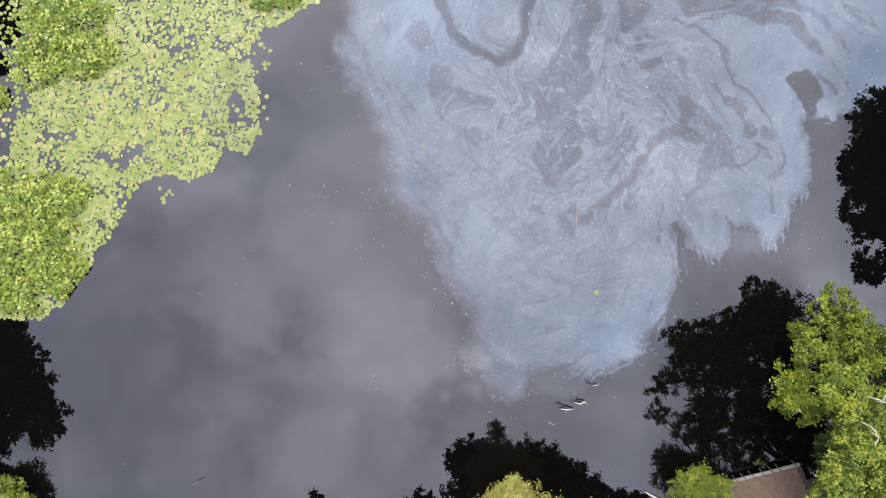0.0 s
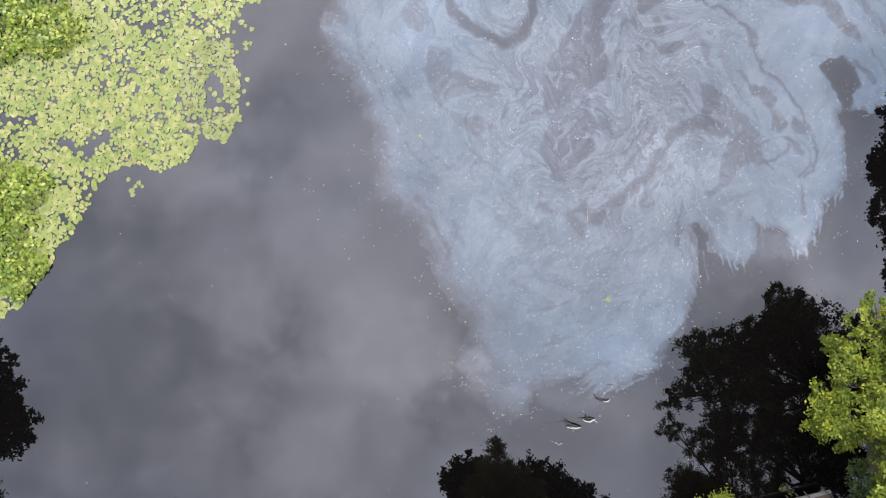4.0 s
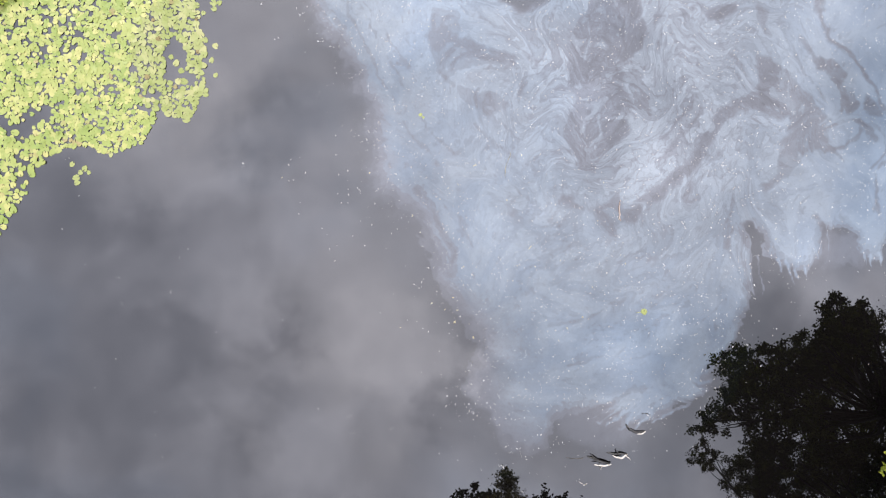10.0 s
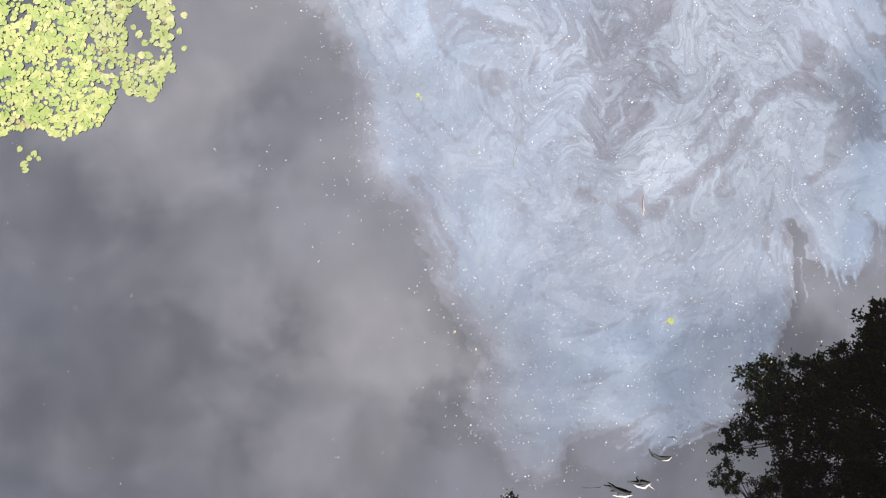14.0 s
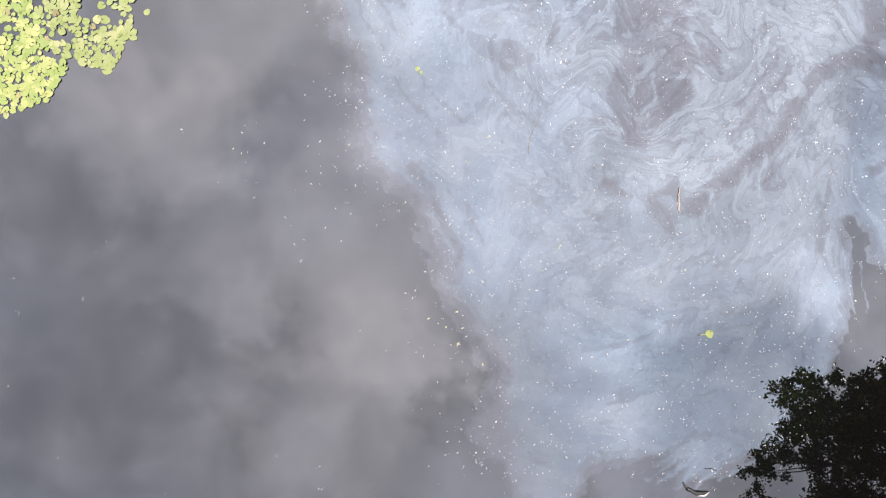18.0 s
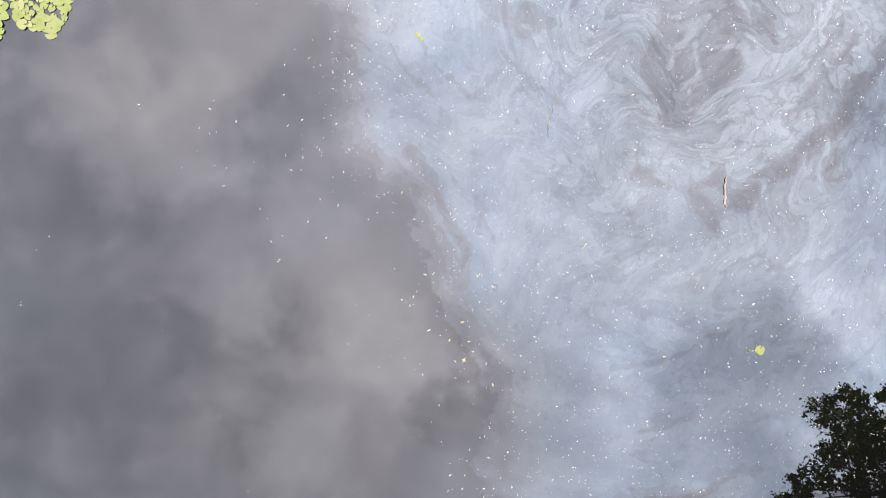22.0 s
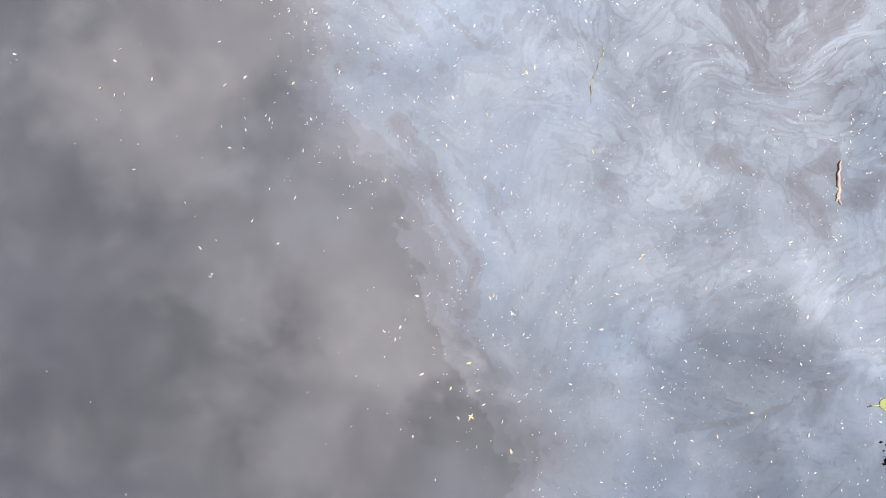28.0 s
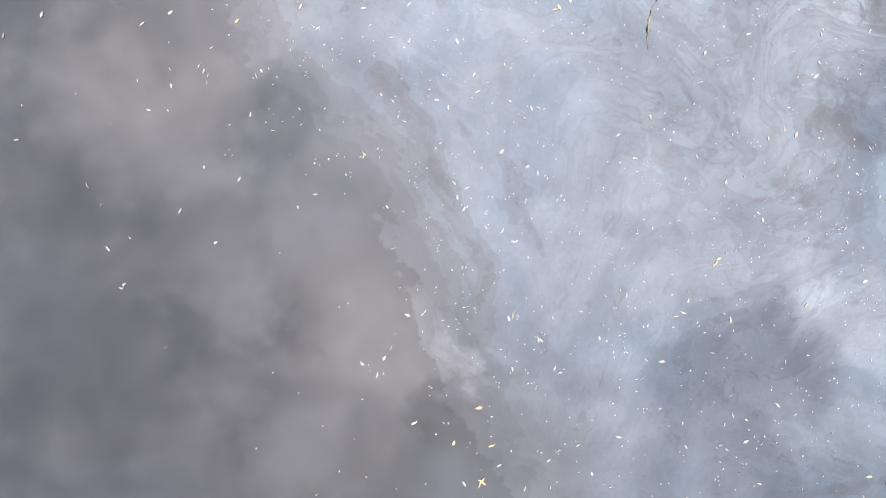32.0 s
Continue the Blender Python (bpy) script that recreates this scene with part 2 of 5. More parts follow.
dust = n.noise(p, 15.0, 4.0, 0.7, 0.6)
cover = n.math("MULTIPLY", cover, n.math("SUBTRACT", 1.0, n.math("MULTIPLY", n.ramp(grit, 0.52, 0.55, 0.0, 0.07), calm)))
cover = n.math("MULTIPLY", cover, n.math("MULTIPLY", n.ramp(hair, 0.42, 0.5, 0.985, 1.01), n.ramp(dust, 0.4, 0.58, 0.955, 1.02)))


def shingled(f_, turns, stir, low):
    """Leaves of film that overlap like shingles: each thins slowly away from one crisp rim."""
    saw = n.math("FRACT", n.math("MULTIPLY_ADD", f_, turns, n.math("MULTIPLY", curd, stir)))
    return n.math("SUBTRACT", 1.0, n.math("MULTIPLY", low, n.math("POWER", saw, 1.6)))


patchy = n.ramp(n.noise(p, 0.3, 3.0, 0.5, 0.8), 0.36, 0.6, 0.25, 1.0)
cover = n.math("MULTIPLY", cover, shingled(plate, 5.0, 0.9, n.math("MULTIPLY", patchy, n.math("MULTIPLY_ADD", swirl, 0.34, 0.1))))
cover = n.math("MULTIPLY", cover, shingled(vein, 2.6, 0.8, n.math("MULTIPLY_ADD", swirl, 0.14, 0.07)))
# crumbs where small pieces of the film have come away
crumb = n.noise(drawn, 2.6, 6.0, 0.6, 1.4)
cover = n.math("MULTIPLY", cover, n.math("SUBTRACT", 1.0, n.math("MULTIPLY", n.ramp(crumb, 0.59, 0.605, 0.0, 0.25), n.ramp(n.noise(p, 0.55, 4.0, 0.55, 0.6), 0.47, 0.56))))
cover = n.math("MULTIPLY", cover, n.add("ShaderNodeAttribute", attribute_name="thick").outputs["Fac"])
sheen = n.ramp(n.math("MULTIPLY_ADD", plate, 0.6, n.math("MULTIPLY", curd, 0.4)), 0.36, 0.64)
tint = n.mix(sheen, (0.765, 0.885, 0.985), (0.83, 0.925, 0.975))
power = n.math("ADD", n.math("MULTIPLY_ADD", sheen, 0.018, 0.164), n.math("MULTIPLY", n.math("POWER", swirl, 3.0), 0.03))
tint = n.mix(n.math("MULTIPLY", swirl, 0.8), tint, (0.86, 0.925, 0.945))
tint = n.mix(n.ramp(cover, 0.3, 0.75), (0.885, 0.905, 0.96), tint)
colour = n.mix(1.0, tint, n.add("ShaderNodeCombineColor", {0: power, 1: power, 2: power}).outputs[0], "MULTIPLY")
face = n.add("ShaderNodeBsdfGlossy", {"Color": n.mix(cover, (MIRROR, MIRROR, MIRROR), colour), "Roughness": 0.0})
body = n.add("ShaderNodeBsdfDiffuse", {"Color": (0.0018, 0.0018, 0.0018, 1.0)})
finish(n, n.add("ShaderNodeAddShader", {0: face.outputs[0], 1: body.outputs[0]}).outputs[0])

PAD_OLD = leafy("lily_pad_brown", (0.09, 0.068, 0.022), (0.14, 0.105, 0.04), (0.18, 0.15, 0.06), 0.1, 0.5, "object")
PAD = leafy("lily_pad_green", (0.115, 0.16, 0.022), (0.2, 0.216, 0.052), (0.255, 0.246, 0.076), 0.1, 0.45, shine=0.4, withered=(0.17, 0.12, 0.05))
PAD_ONE = leafy("lily_pad_single", (0.14, 0.165, 0.04), (0.19, 0.202, 0.075), (0.23, 0.226, 0.095), 0.1, 0.45, "object")
RAISED = leafy("raised_lily_leaf", (0.06, 0.11, 0.003), (0.155, 0.215, 0.009), (0.3, 0.33, 0.055), 0.12, 0.36, shine=0.4, sprays=True)
OAK = leafy("broadleaf_foliage", (0.024, 0.046, 0.004), (0.09, 0.126, 0.009), (0.205, 0.22, 0.022), 0.0, rough=0.5, sprays=True)
# low leaf tones with the shade of undergrowth and backlit crowns put in
DARK = leafy("dark_shaded_foliage", (0.01765, 0.03529, 0.007059), (0.03529, 0.05882, 0.01176), (0.05882, 0.08824, 0.01765), 0.0)
GOLD = leafy("golden_foliage", (0.1471, 0.1382, 0.01765), (0.2529, 0.2353, 0.04118), (0.3412, 0.3176, 0.1), 0.0)
LIME = leafy("lime_foliage", (0.045, 0.068, 0.005), (0.115, 0.14, 0.012), (0.2, 0.21, 0.028), 0.0, sprays=True)
BARK = plain("grey_bark", (0.028, 0.023, 0.017), (0.075, 0.063, 0.048), 9.0, 0.85, 0.6)
DRIFT = plain("wet_bark_and_reflection", (0.004706, 0.004118, 0.003529), (0.01765, 0.01412, 0.01059), 14.0, 0.5, 0.5)
PALE = plain("bleached_wood", (0.26, 0.225, 0.19), (0.46, 0.42, 0.37), 16.0, 0.7, 0.5)
TWIG = plain("pinkish_bare_wood", (0.17, 0.12, 0.09), (0.28, 0.215, 0.17), 18.0, 0.6, 0.5)
OLIVE = plain("peeled_olive_stick", (0.05, 0.044, 0.028), (0.24, 0.22, 0.15), 14.0, 0.7, 0.5)
STALK = plain("yellow_stalk", (0.2059, 0.1941, 0.05882), (0.2941, 0.2824, 0.1059), 20.0)
EARTH = plain("bank_soil_and_grass", (0.02059, 0.02353, 0.008235), (0.05882, 0.05, 0.02647), 2.2, 0.95, 0.8)
SHINGLE = plain("weathered_brown_shingle", (0.058, 0.036, 0.023), (0.112, 0.073, 0.048), 12.0, 0.85, 0.5, "object", 0.18)
BOARD = plain("grey_weathered_board", (0.1529, 0.1412, 0.1235), (0.2824, 0.2647, 0.2353), 10.0, 0.8, 0.5)
WALLING = plain("brown_hut_boards", (0.01176, 0.008235, 0.005882), (0.02353, 0.01647, 0.01176), 8.0, 0.85, 0.4)
PETAL = leafy("cream_petal", (0.2, 0.185, 0.165), (0.3, 0.283, 0.255), (0.46, 0.45, 0.425), 0.1, 0.5)
STRAW = leafy("yellow_dead_leaf", (0.26, 0.21, 0.11), (0.345, 0.30, 0.18), (0.41, 0.385, 0.28), 0.1, 0.5, "object")

# ---------------------------------------------------------------- mesh helpers


def mesh_of(name, verts, faces, mat, smooth=False):
    me = bpy.data.meshes.new(name)
    me.from_pydata([tuple(map(float, q)) for q in verts], [], [tuple(map(int, q)) for q in faces])
    me.materials.append(mat)
    if smooth:
        me.polygons.foreach_set("use_smooth", [True] * len(me.polygons))
    me.update()
    return me


def big_mesh(name, verts, faces, mat):
    """A mesh from numpy arrays of corners and of faces that all have as many corners."""
    me = bpy.data.meshes.new(name)
    k = faces.shape[1]
    me.vertices.add(len(verts))
    me.vertices.foreach_set("co", np.asarray(verts, np.float32).ravel())
    me.loops.add(faces.size)
    me.loops.foreach_set("vertex_index", faces.astype(np.int32).ravel())
    me.polygons.add(len(faces))
    me.polygons.foreach_set("loop_start", np.arange(0, faces.size, k, dtype=np.int32))
    me.update(calc_edges=True)
    me.materials.append(mat)
    return me


def part(name, data, parent, label=""):
    ob = new(name, data)
    ob.parent = parent
    return tagged(ob, label)


def grid(xs, ys):
    x, y = np.meshgrid(xs, ys)
    i = np.arange(len(xs) * len(ys)).reshape(len(ys), len(xs))
    f = np.stack([i[:-1, :-1], i[:-1, 1:], i[1:, 1:], i[1:, :-1]], -1).reshape(-1, 4)
    return x.ravel(), y.ravel(), f


def tube(points, radii, sides=7):
    """Corners and faces of a tapering tube along points."""
    pts = [Vector(q) for q in points]
    verts, faces = [], []
    for i, q in enumerate(pts):
        d = (pts[min(i + 1, len(pts) - 1)] - pts[max(i - 1, 0)]).normalized()
        a = d.orthogonal().normalized()
        b = d.cross(a)
        for s in range(sides):
            w_ = 2 * math.pi * s / sides
            verts.append(q + (a * math.cos(w_) + b * math.sin(w_)) * radii[i])
        if i:
            for s in range(sides):
                j = (i - 1) * sides
                faces.append((j + s, j + (s + 1) % sides, j + sides + (s + 1) % sides, j + sides + s))
    n_ = len(pts)
    faces.append(tuple(range(sides))[::-1])
    faces.append(tuple((n_ - 1) * sides + s for s in range(sides)))
    return verts, faces


def joined(pieces):
    verts, faces = [], []
    for v_, f_ in pieces:
        k = len(verts)
        verts += list(v_)
        faces += [tuple(i + k for i in q) for q in f_]
    return verts, faces


def box(x0, y0, z0, x1, y1, z1):
    v_ = [(x, y, z) for z in (z0, z1) for y in (y0, y1) for x in (x0, x1)]
    return v_, [(0, 2, 3, 1), (4, 5, 7, 6), (0, 1, 5, 4), (2, 6, 7, 3), (0, 4, 6, 2), (1, 3, 7, 5)]


def value_noise(x, y, seed):
    """Smooth noise in 0..1 on numpy arrays."""
    def h(i, j):
        q = np.sin(i * 127.1 + j * 311.7 + seed * 74.7) * 43758.5453
        return q - np.floor(q)
    i, j = np.floor(x), np.floor(y)
    a, b = x - i, y - j
    a, b = a * a * (3 - 2 * a), b * b * (3 - 2 * b)
    return (h(i, j) * (1 - a) + h(i + 1, j) * a) * (1 - b) + (h(i, j + 1) * (1 - a) + h(i + 1, j + 1) * a) * b


def fbm(x, y, seed, octaves=4):
    s, amp, tot = 0.0, 0.5, 0.0
    for k in range(octaves):
        s = s + amp * value_noise(x * 2 ** k, y * 2 ** k, seed + k * 3)
        tot += amp
        amp *= 0.5
    return s / tot


def to_line(x, y, line):
    """Distance to a chain of points."""
    best = np.full(x.shape, 1e9)
    for (ax, ay), (bx, by) in zip(line[:-1], line[1:]):
        dx, dy = bx - ax, by - ay
        s = np.clip(((x - ax) * dx + (y - ay) * dy) / (dx * dx + dy * dy + 1e-9), 0, 1)
        best = np.minimum(best, np.hypot(x - ax - s * dx, y - ay - s * dy))
    return best


def within(x, y, ring):
    """Distance to the edge of a closed outline, above zero inside."""
    inside = np.zeros(x.shape, bool)
    for (ax, ay), (bx, by) in zip(ring, ring[1:] + ring[:1]):
        hit = (ay > y) != (by > y)
        xs = (bx - ax) * (y - ay) / (by - ay if by != ay else 1e-9) + ax
        inside ^= hit & (x < xs)
    d = to_line(x, y, ring + ring[:1])
    return np.where(inside, d, -d)


# The plan of the pond's surface is drawn on a chart of 36.33 mm squares, x to the east and y to the south of the corner.
SQ = 0.03633


def chart(cx, cy):
    return ((cx - 774) * SQ, (443 - cy) * SQ)


# ---------------------------------------------------------------- ground and water


def build_ground():
    far = 70 * 1.35 ** np.arange(1, 13)
    line = np.concatenate([-far[::-1], np.linspace(-70, 70, 141), far])
    x, y, f = grid(line, line)
    edge = fbm(x * 0.16 + 9, y * 0.16 + 4, 5) * 3.0 - 1.5
    # pond: a rounded rectangle 61 m by 45 m, with a spit of land at the hut
    qx, qy = np.abs(x - 0.5) - 23.7, np.abs(y - 5.6) - 15.6
    d = np.hypot(np.maximum(qx, 0), np.maximum(qy, 0)) + np.minimum(np.maximum(qx, qy), 0) - 6.8
    d = np.maximum(d, np.maximum(np.minimum(x - 14.5, -15.0 - y), np.minimum(x - 25.6, -5.0 - y))) + edge * 0.5
    z = np.clip(d * 0.45, -1.6, 0.45) + np.clip(d - 2, 0, 40) * 0.02 + (fbm(x * 0.5, y * 0.5, 8) - 0.5) * 0.25 * (d > 0)
    me = big_mesh("ground", np.stack([x, y, z], 1), f, EARTH)
    tagged(new("ground", me), "dark soil and grass bank round the pond", "ground", kind="structure")


build_ground()
x, y, f = grid(np.linspace(-46, 46, 47), np.linspace(-24, 46, 36))
tagged(new("water", big_mesh("water", np.stack([x, y, 0 * x], 1), f, WATER)), "still dark pond water mirroring a cloudy sky", "water", kind="structure")

# ---------------------------------------------------------------- the film on the water
WEST = [(900, -300), (780, -260), (700, -170), (650, -90), (622, 0), (622, 40), (606, 72), (600, 108), (614, 140), (638, 172), (656, 200), (664, 226), (682, 250), (687, 290), (690, 330), (702, 360), (722, 376), (743, 397), (763, 430), (774, 462), (785, 482), (799, 502), (814, 524),
        (828, 550), (834, 588), (818, 606), (812, 626)]
SOUTH = [(818, 648), (838, 664), (848, 690), (868, 710), (902, 717), (936, 708), (942, 680), (952, 660), (985, 650), (1012, 656), (1024, 668), (1048, 670), (1076, 656), (1102, 646), (1130, 640), (1150, 622), (1150, 592)]
EAST = [(1172, 580), (1186, 552), (1196, 510), (1201, 470), (1202, 432), (1196, 404), (1202, 396), (1216, 410), (1220, 434), (1234, 452), (1258, 460), (1284, 446), (1298, 428), (1302, 402), (1318, 398), (1344, 398), (1352, 424), (1374, 438), (1386, 414), (1404, 380), (1414, 352), (1432, 344),
        (1440, 300), (1438, 244), (1424, 216), (1462, 206), (1500, 206), (1548, 180), (1612, 140), (1660, 40), (1640, -80), (1560, -190), (1430, -270), (1250, -320), (1080, -330)]
# bays where the film is thin or gone: closed outlines on the chart, how bare
WEDGE_BAYS = [
    ([(1020, -60), (1062, -40), (1066, 20), (1050, 60), (1042, 100), (1052, 140), (1046, 165), (1020, 185), (1018, 205), (1040, 255), (1036, 274), (1008, 300), (985, 332), (960, 330), (944, 280), (955, 230), (945, 195), (953, 140), (985, 95), (1008, 50)], 0.5),
    ([(1046, -30), (1066, 20), (1046, 60), (1042, 110), (1050, 142), (1040, 170), (1022, 185), (1010, 160), (1012, 110), (1020, 70)], 0.22),
    ([(1000, 255), (1030, 262), (1030, 280), (1006, 300), (998, 280)], 0.2),
]
HEART_BAYS_A = [
    ([(1203, 166), (1216, 170), (1232, 182), (1246, 190), (1262, 216), (1280, 238), (1298, 252), (1303, 285), (1297, 293), (1272, 297), (1262, 311), (1248, 330), (1222, 350), (1210, 342), (1230, 330), (1235, 292), (1247, 275), (1248, 252), (1234, 240), (1205, 240), (1204, 205)], 0.58),
    ([(1204, 206), (1236, 240), (1205, 240), (1180, 242), (1158, 254), (1152, 250), (1168, 236), (1190, 225)], 0.3),
    ([(1290, 166), (1304, 168), (1316, 180), (1327, 194), (1322, 204), (1336, 214), (1345, 229), (1340, 240), (1328, 246), (1318, 230), (1318, 214), (1302, 198), (1288, 186)], 0.68),
]
HEART_BAYS_B = [
    ([(1352, 214), (1366, 226), (1379, 240), (1376, 249), (1360, 247), (1351, 240)], 0.7),
    ([(1122, 66), (1136, 62), (1146, 74), (1142, 92), (1128, 92)], 0.6),
    ([(1120, 100), (1145, 106), (1170, 100), (1172, 112), (1155, 125), (1135, 126)], 0.6),
    ([(1204, 98), (1220, 108), (1216, 126), (1226, 146), (1214, 142), (1206, 120)], 0.5),
]
NORTH_BAYS = [
    ([(1094, -60), (1150, -60), (1156, 8), (1140, 35), (1120, 50), (1110, 62), (1098, 60)], 0.68), ([(1064, 80), (1076, 68), (1092, 62), (1100, 84), (1084, 78)], 0.5),
    ([(1200, -50), (1400, -50), (1425, 16), (1440, 50), (1460, 80), (1466, 100), (1430, 80), (1414, 66), (1400, 45), (1370, 41), (1350, 47), (1320, 30), (1292, 25), (1268, 38), (1230, 32), (1214, 24), (1200, 10)], 0.72),
    ([(1394, 135), (1415, 121), (1436, 119), (1456, 140), (1461, 165), (1450, 196), (1440, 215), (1425, 190), (1412, 165)], 1.15),
]
WEST_BAYS_A = [
    ([(714, 62), (735, 35), (750, 28), (757, 60), (750, 96), (728, 86)], 0.38),
    ([(758, 116), (795, 120), (802, 150), (845, 165), (885, 180), (860, 200), (802, 195), (775, 215), (765, 180)], 0.38),
    ([(770, 198), (800, 215), (850, 225), (873, 245), (840, 257), (805, 240)], 0.4),
    ([(980, 380), (1000, 375), (1020, 366), (1030, 396), (1014, 404), (1022, 420), (1002, 432), (1000, 408)], 0.36),
    ([(925, 348), (958, 352), (966, 380), (934, 392)], 0.18),
]
WEST_BAYS_B = [
    ([(946, 362), (957, 360), (961, 370), (969, 378), (974, 384), (960, 380), (945, 376), (941, 371)], 0.45),
    ([(860, 356), (884, 362), (886, 400), (868, 392)], 0.22),
    ([(1100, 340), (1132, 345), (1126, 384), (1104, 376)], 0.22),
    ([(920, 500), (1010, 478), (1046, 520), (1030, 560), (970, 588), (925, 560)], 0.16),
    ([(818, 640), (850, 634), (862, 655), (842, 664)], 0.3),
]
BAYS = WEDGE_BAYS + HEART_BAYS_A + HEART_BAYS_B + NORTH_BAYS + WEST_BAYS_A + WEST_BAYS_B
# lines along which the film has torn open (or, if minus, drifted together): chart points, half width, how bare
RING_TEARS = [
    ([(772, -40), (779, 8), (800, 36), (806, 60), (830, 80), (852, 95), (885, 101), (915, 94), (926, 60), (926, 30), (936, 0), (945, -40)], 9, 1.0),
    ([(1032, 394), (1046, 378), (1060, 365), (1100, 331), (1130, 302), (1150, 268), (1160, 246), (1188, 232), (1206, 238)], 9, 0.6),
    ([(1160, 256), (1182, 233), (1204, 228), (1218, 244), (1236, 250)], 5, 0.6), ([(1050, 330), (1080, 305), (1100, 285), (1120, 262), (1132, 240)], 3, 0.4),
]
HEART_TEARS_A = [
    ([(1196, 34), (1230, 46), (1260, 66), (1283, 86), (1288, 100), (1298, 120), (1304, 144), (1328, 164), (1350, 192), (1374, 222), (1388, 248), (1391, 276), (1385, 302), (1370, 320)], 3.0, 0.72),
    ([(1284, 86), (1288, 96)], 7, 0.6),
    ([(1264, 140), (1284, 168), (1308, 200), (1322, 226), (1318, 244)], 3, 0.6),
    ([(1342, 253), (1356, 260), (1366, 276)], 5.5, 0.75), ([(1348, 266), (1340, 274), (1328, 286), (1304, 291)], 3.8, 0.75), ([(1344, 252), (1322, 254), (1302, 264)], 2, 0.6),
]
HEART_TEARS_B = [
    ([(1302, 288), (1322, 308)], 2.6, 0.7), ([(1185, 80), (1200, 73), (1222, 90)], 3.4, 0.5),
    ([(1148, 60), (1166, 63)], 4, 0.6), ([(1365, 123), (1388, 116), (1415, 119)], 2.2, 0.6),
    ([(1364, 254), (1379, 272), (1381, 294), (1370, 310), (1358, 318)], 2.4, 0.65), ([(1366, 328), (1371, 346), (1369, 374)], 3.2, 0.7),
    ([(1286, 384), (1300, 400), (1302, 430)], 4, 0.6), ([(1104, 220), (1100, 175), (1090, 130)], 2.4, 0.4),
    ([(1062, 120), (1092, 118), (1118, 106)], 2.6, 0.45),
]
EAST_TEARS_A = [
    ([(1425, 8), (1460, 30), (1482, 52), (1508, 86)], 5, 0.5), ([(1444, 24), (1470, 50), (1490, 72)], 2, 0.4),
    ([(1440, -20), (1490, -6), (1516, 28), (1552, 46)], 5, 0.5), ([(1470, 8), (1504, 40), (1530, 60)], 2, 0.4),
    ([(1478, 100), (1496, 130), (1506, 158)], 4, 0.6), ([(1500, 10), (1536, 20), (1562, 52)], 5, 0.45),
    ([(1456, 128), (1472, 146), (1478, 160)], 5, 0.7),
]
EAST_TEARS_B = [
    ([(1372, 14), (1406, 15), (1424, 24), (1440, 52), (1462, 63), (1478, 88), (1494, 116)], 2.6, -0.8),
    ([(1222, 32), (1240, 28), (1256, 26)], 2, -0.6), ([(1176, 440), (1172, 420), (1175, 395)], 3, 0.5),
    ([(1198, 398), (1208, 412)], 7, 0.7), ([(1152, 586), (1166, 571), (1182, 554)], 2.4, 0.6),
    ([(1126, 614), (1148, 621)], 2, 0.6), ([(1150, 600), (1138, 606)], 3, 0.6),
]
SOUTH_TEARS_A = [
    ([(984, 654), (1010, 640), (1032, 629), (1056, 620)], 5, 0.42),
    ([(1000, 664), (1024, 650), (1036, 644)], 4, 0.5), ([(1066, 640), (1088, 628)], 2.4, 0.4),
    ([(744, 362), (770, 392), (792, 438), (800, 470)], 5, 0.42), ([(846, 696), (850, 672), (842, 656)], 6, 0.4),
    ([(998, 668), (1010, 658), (1024, 648)], 1.6, -0.6), ([(1008, 674), (1022, 662), (1032, 650)], 1.4, -0.6),
    ([(1028, 678), (1040, 664), (1048, 654)], 1.6, -0.6), ([(1050, 676), (1058, 664), (1068, 652)], 1.4, -0.6),
    ([(1072, 664), (1084, 656), (1096, 652)], 1.6, -0.6), ([(1096, 654), (1112, 648), (1122, 646)], 1.4, -0.6),
    ([(1212, 440), (1212, 470), (1214, 494)], 1.2, -0.75),
]
SOUTH_TEARS_B = [
    ([(1246, 448), (1254, 466), (1262, 482)], 1.3, -0.8), ([(1236, 446), (1240, 462)], 1.2, -0.8),
    ([(1258, 456), (1270, 478)], 1.1, -0.8), ([(1276, 450), (1282, 468)], 1.2, -0.8),
    ([(1302, 400), (1305, 418), (1304, 432)], 1.4, -0.7), ([(1376, 430), (1379, 454)], 1.2, -0.8),
    ([(1366, 434), (1370, 456)], 1.1, -0.8), ([(1356, 430), (1362, 452)], 1.2, -0.7),
    ([(1388, 412), (1391, 432)], 1.2, -0.8), ([(1400, 384), (1403, 408)], 1.2, -0.8),
    ([(1430, 340), (1429, 378)], 1.3, -0.8), ([(1422, 346), (1420, 366)], 1.2, -0.8),
    ([(1412, 350), (1410, 372)], 1.2, -0.7), ([(1470, 180), (1476, 208)], 4, -0.8),
    ([(1452, 186), (1460, 202)], 3.4, -0.7),
]
FAR_TEARS = [
    ([(1100, -90), (1190, -150), (1330, -180), (1470, -130)], 14, 0.8), ([(880, -210), (960, -150), (1010, -80)], 12, 0.7), ([(970, 100), (975, 150), (968, 180)], 1.8, -0.5), ([(1012, 120), (1016, 150)], 1.6, -0.5),
    ([(990, 250), (997, 278), (984, 300)], 2, -0.6), ([(970, 262), (976, 280)], 1.6, -0.5), ([(896, 290), (916, 262), (934, 236)], 7, -0.4), ([(1012, 318), (1040, 292), (1066, 268)], 4, -0.5), ([(1000, 256), (1030, 258), (1042, 278)], 3.4, -0.5),
]
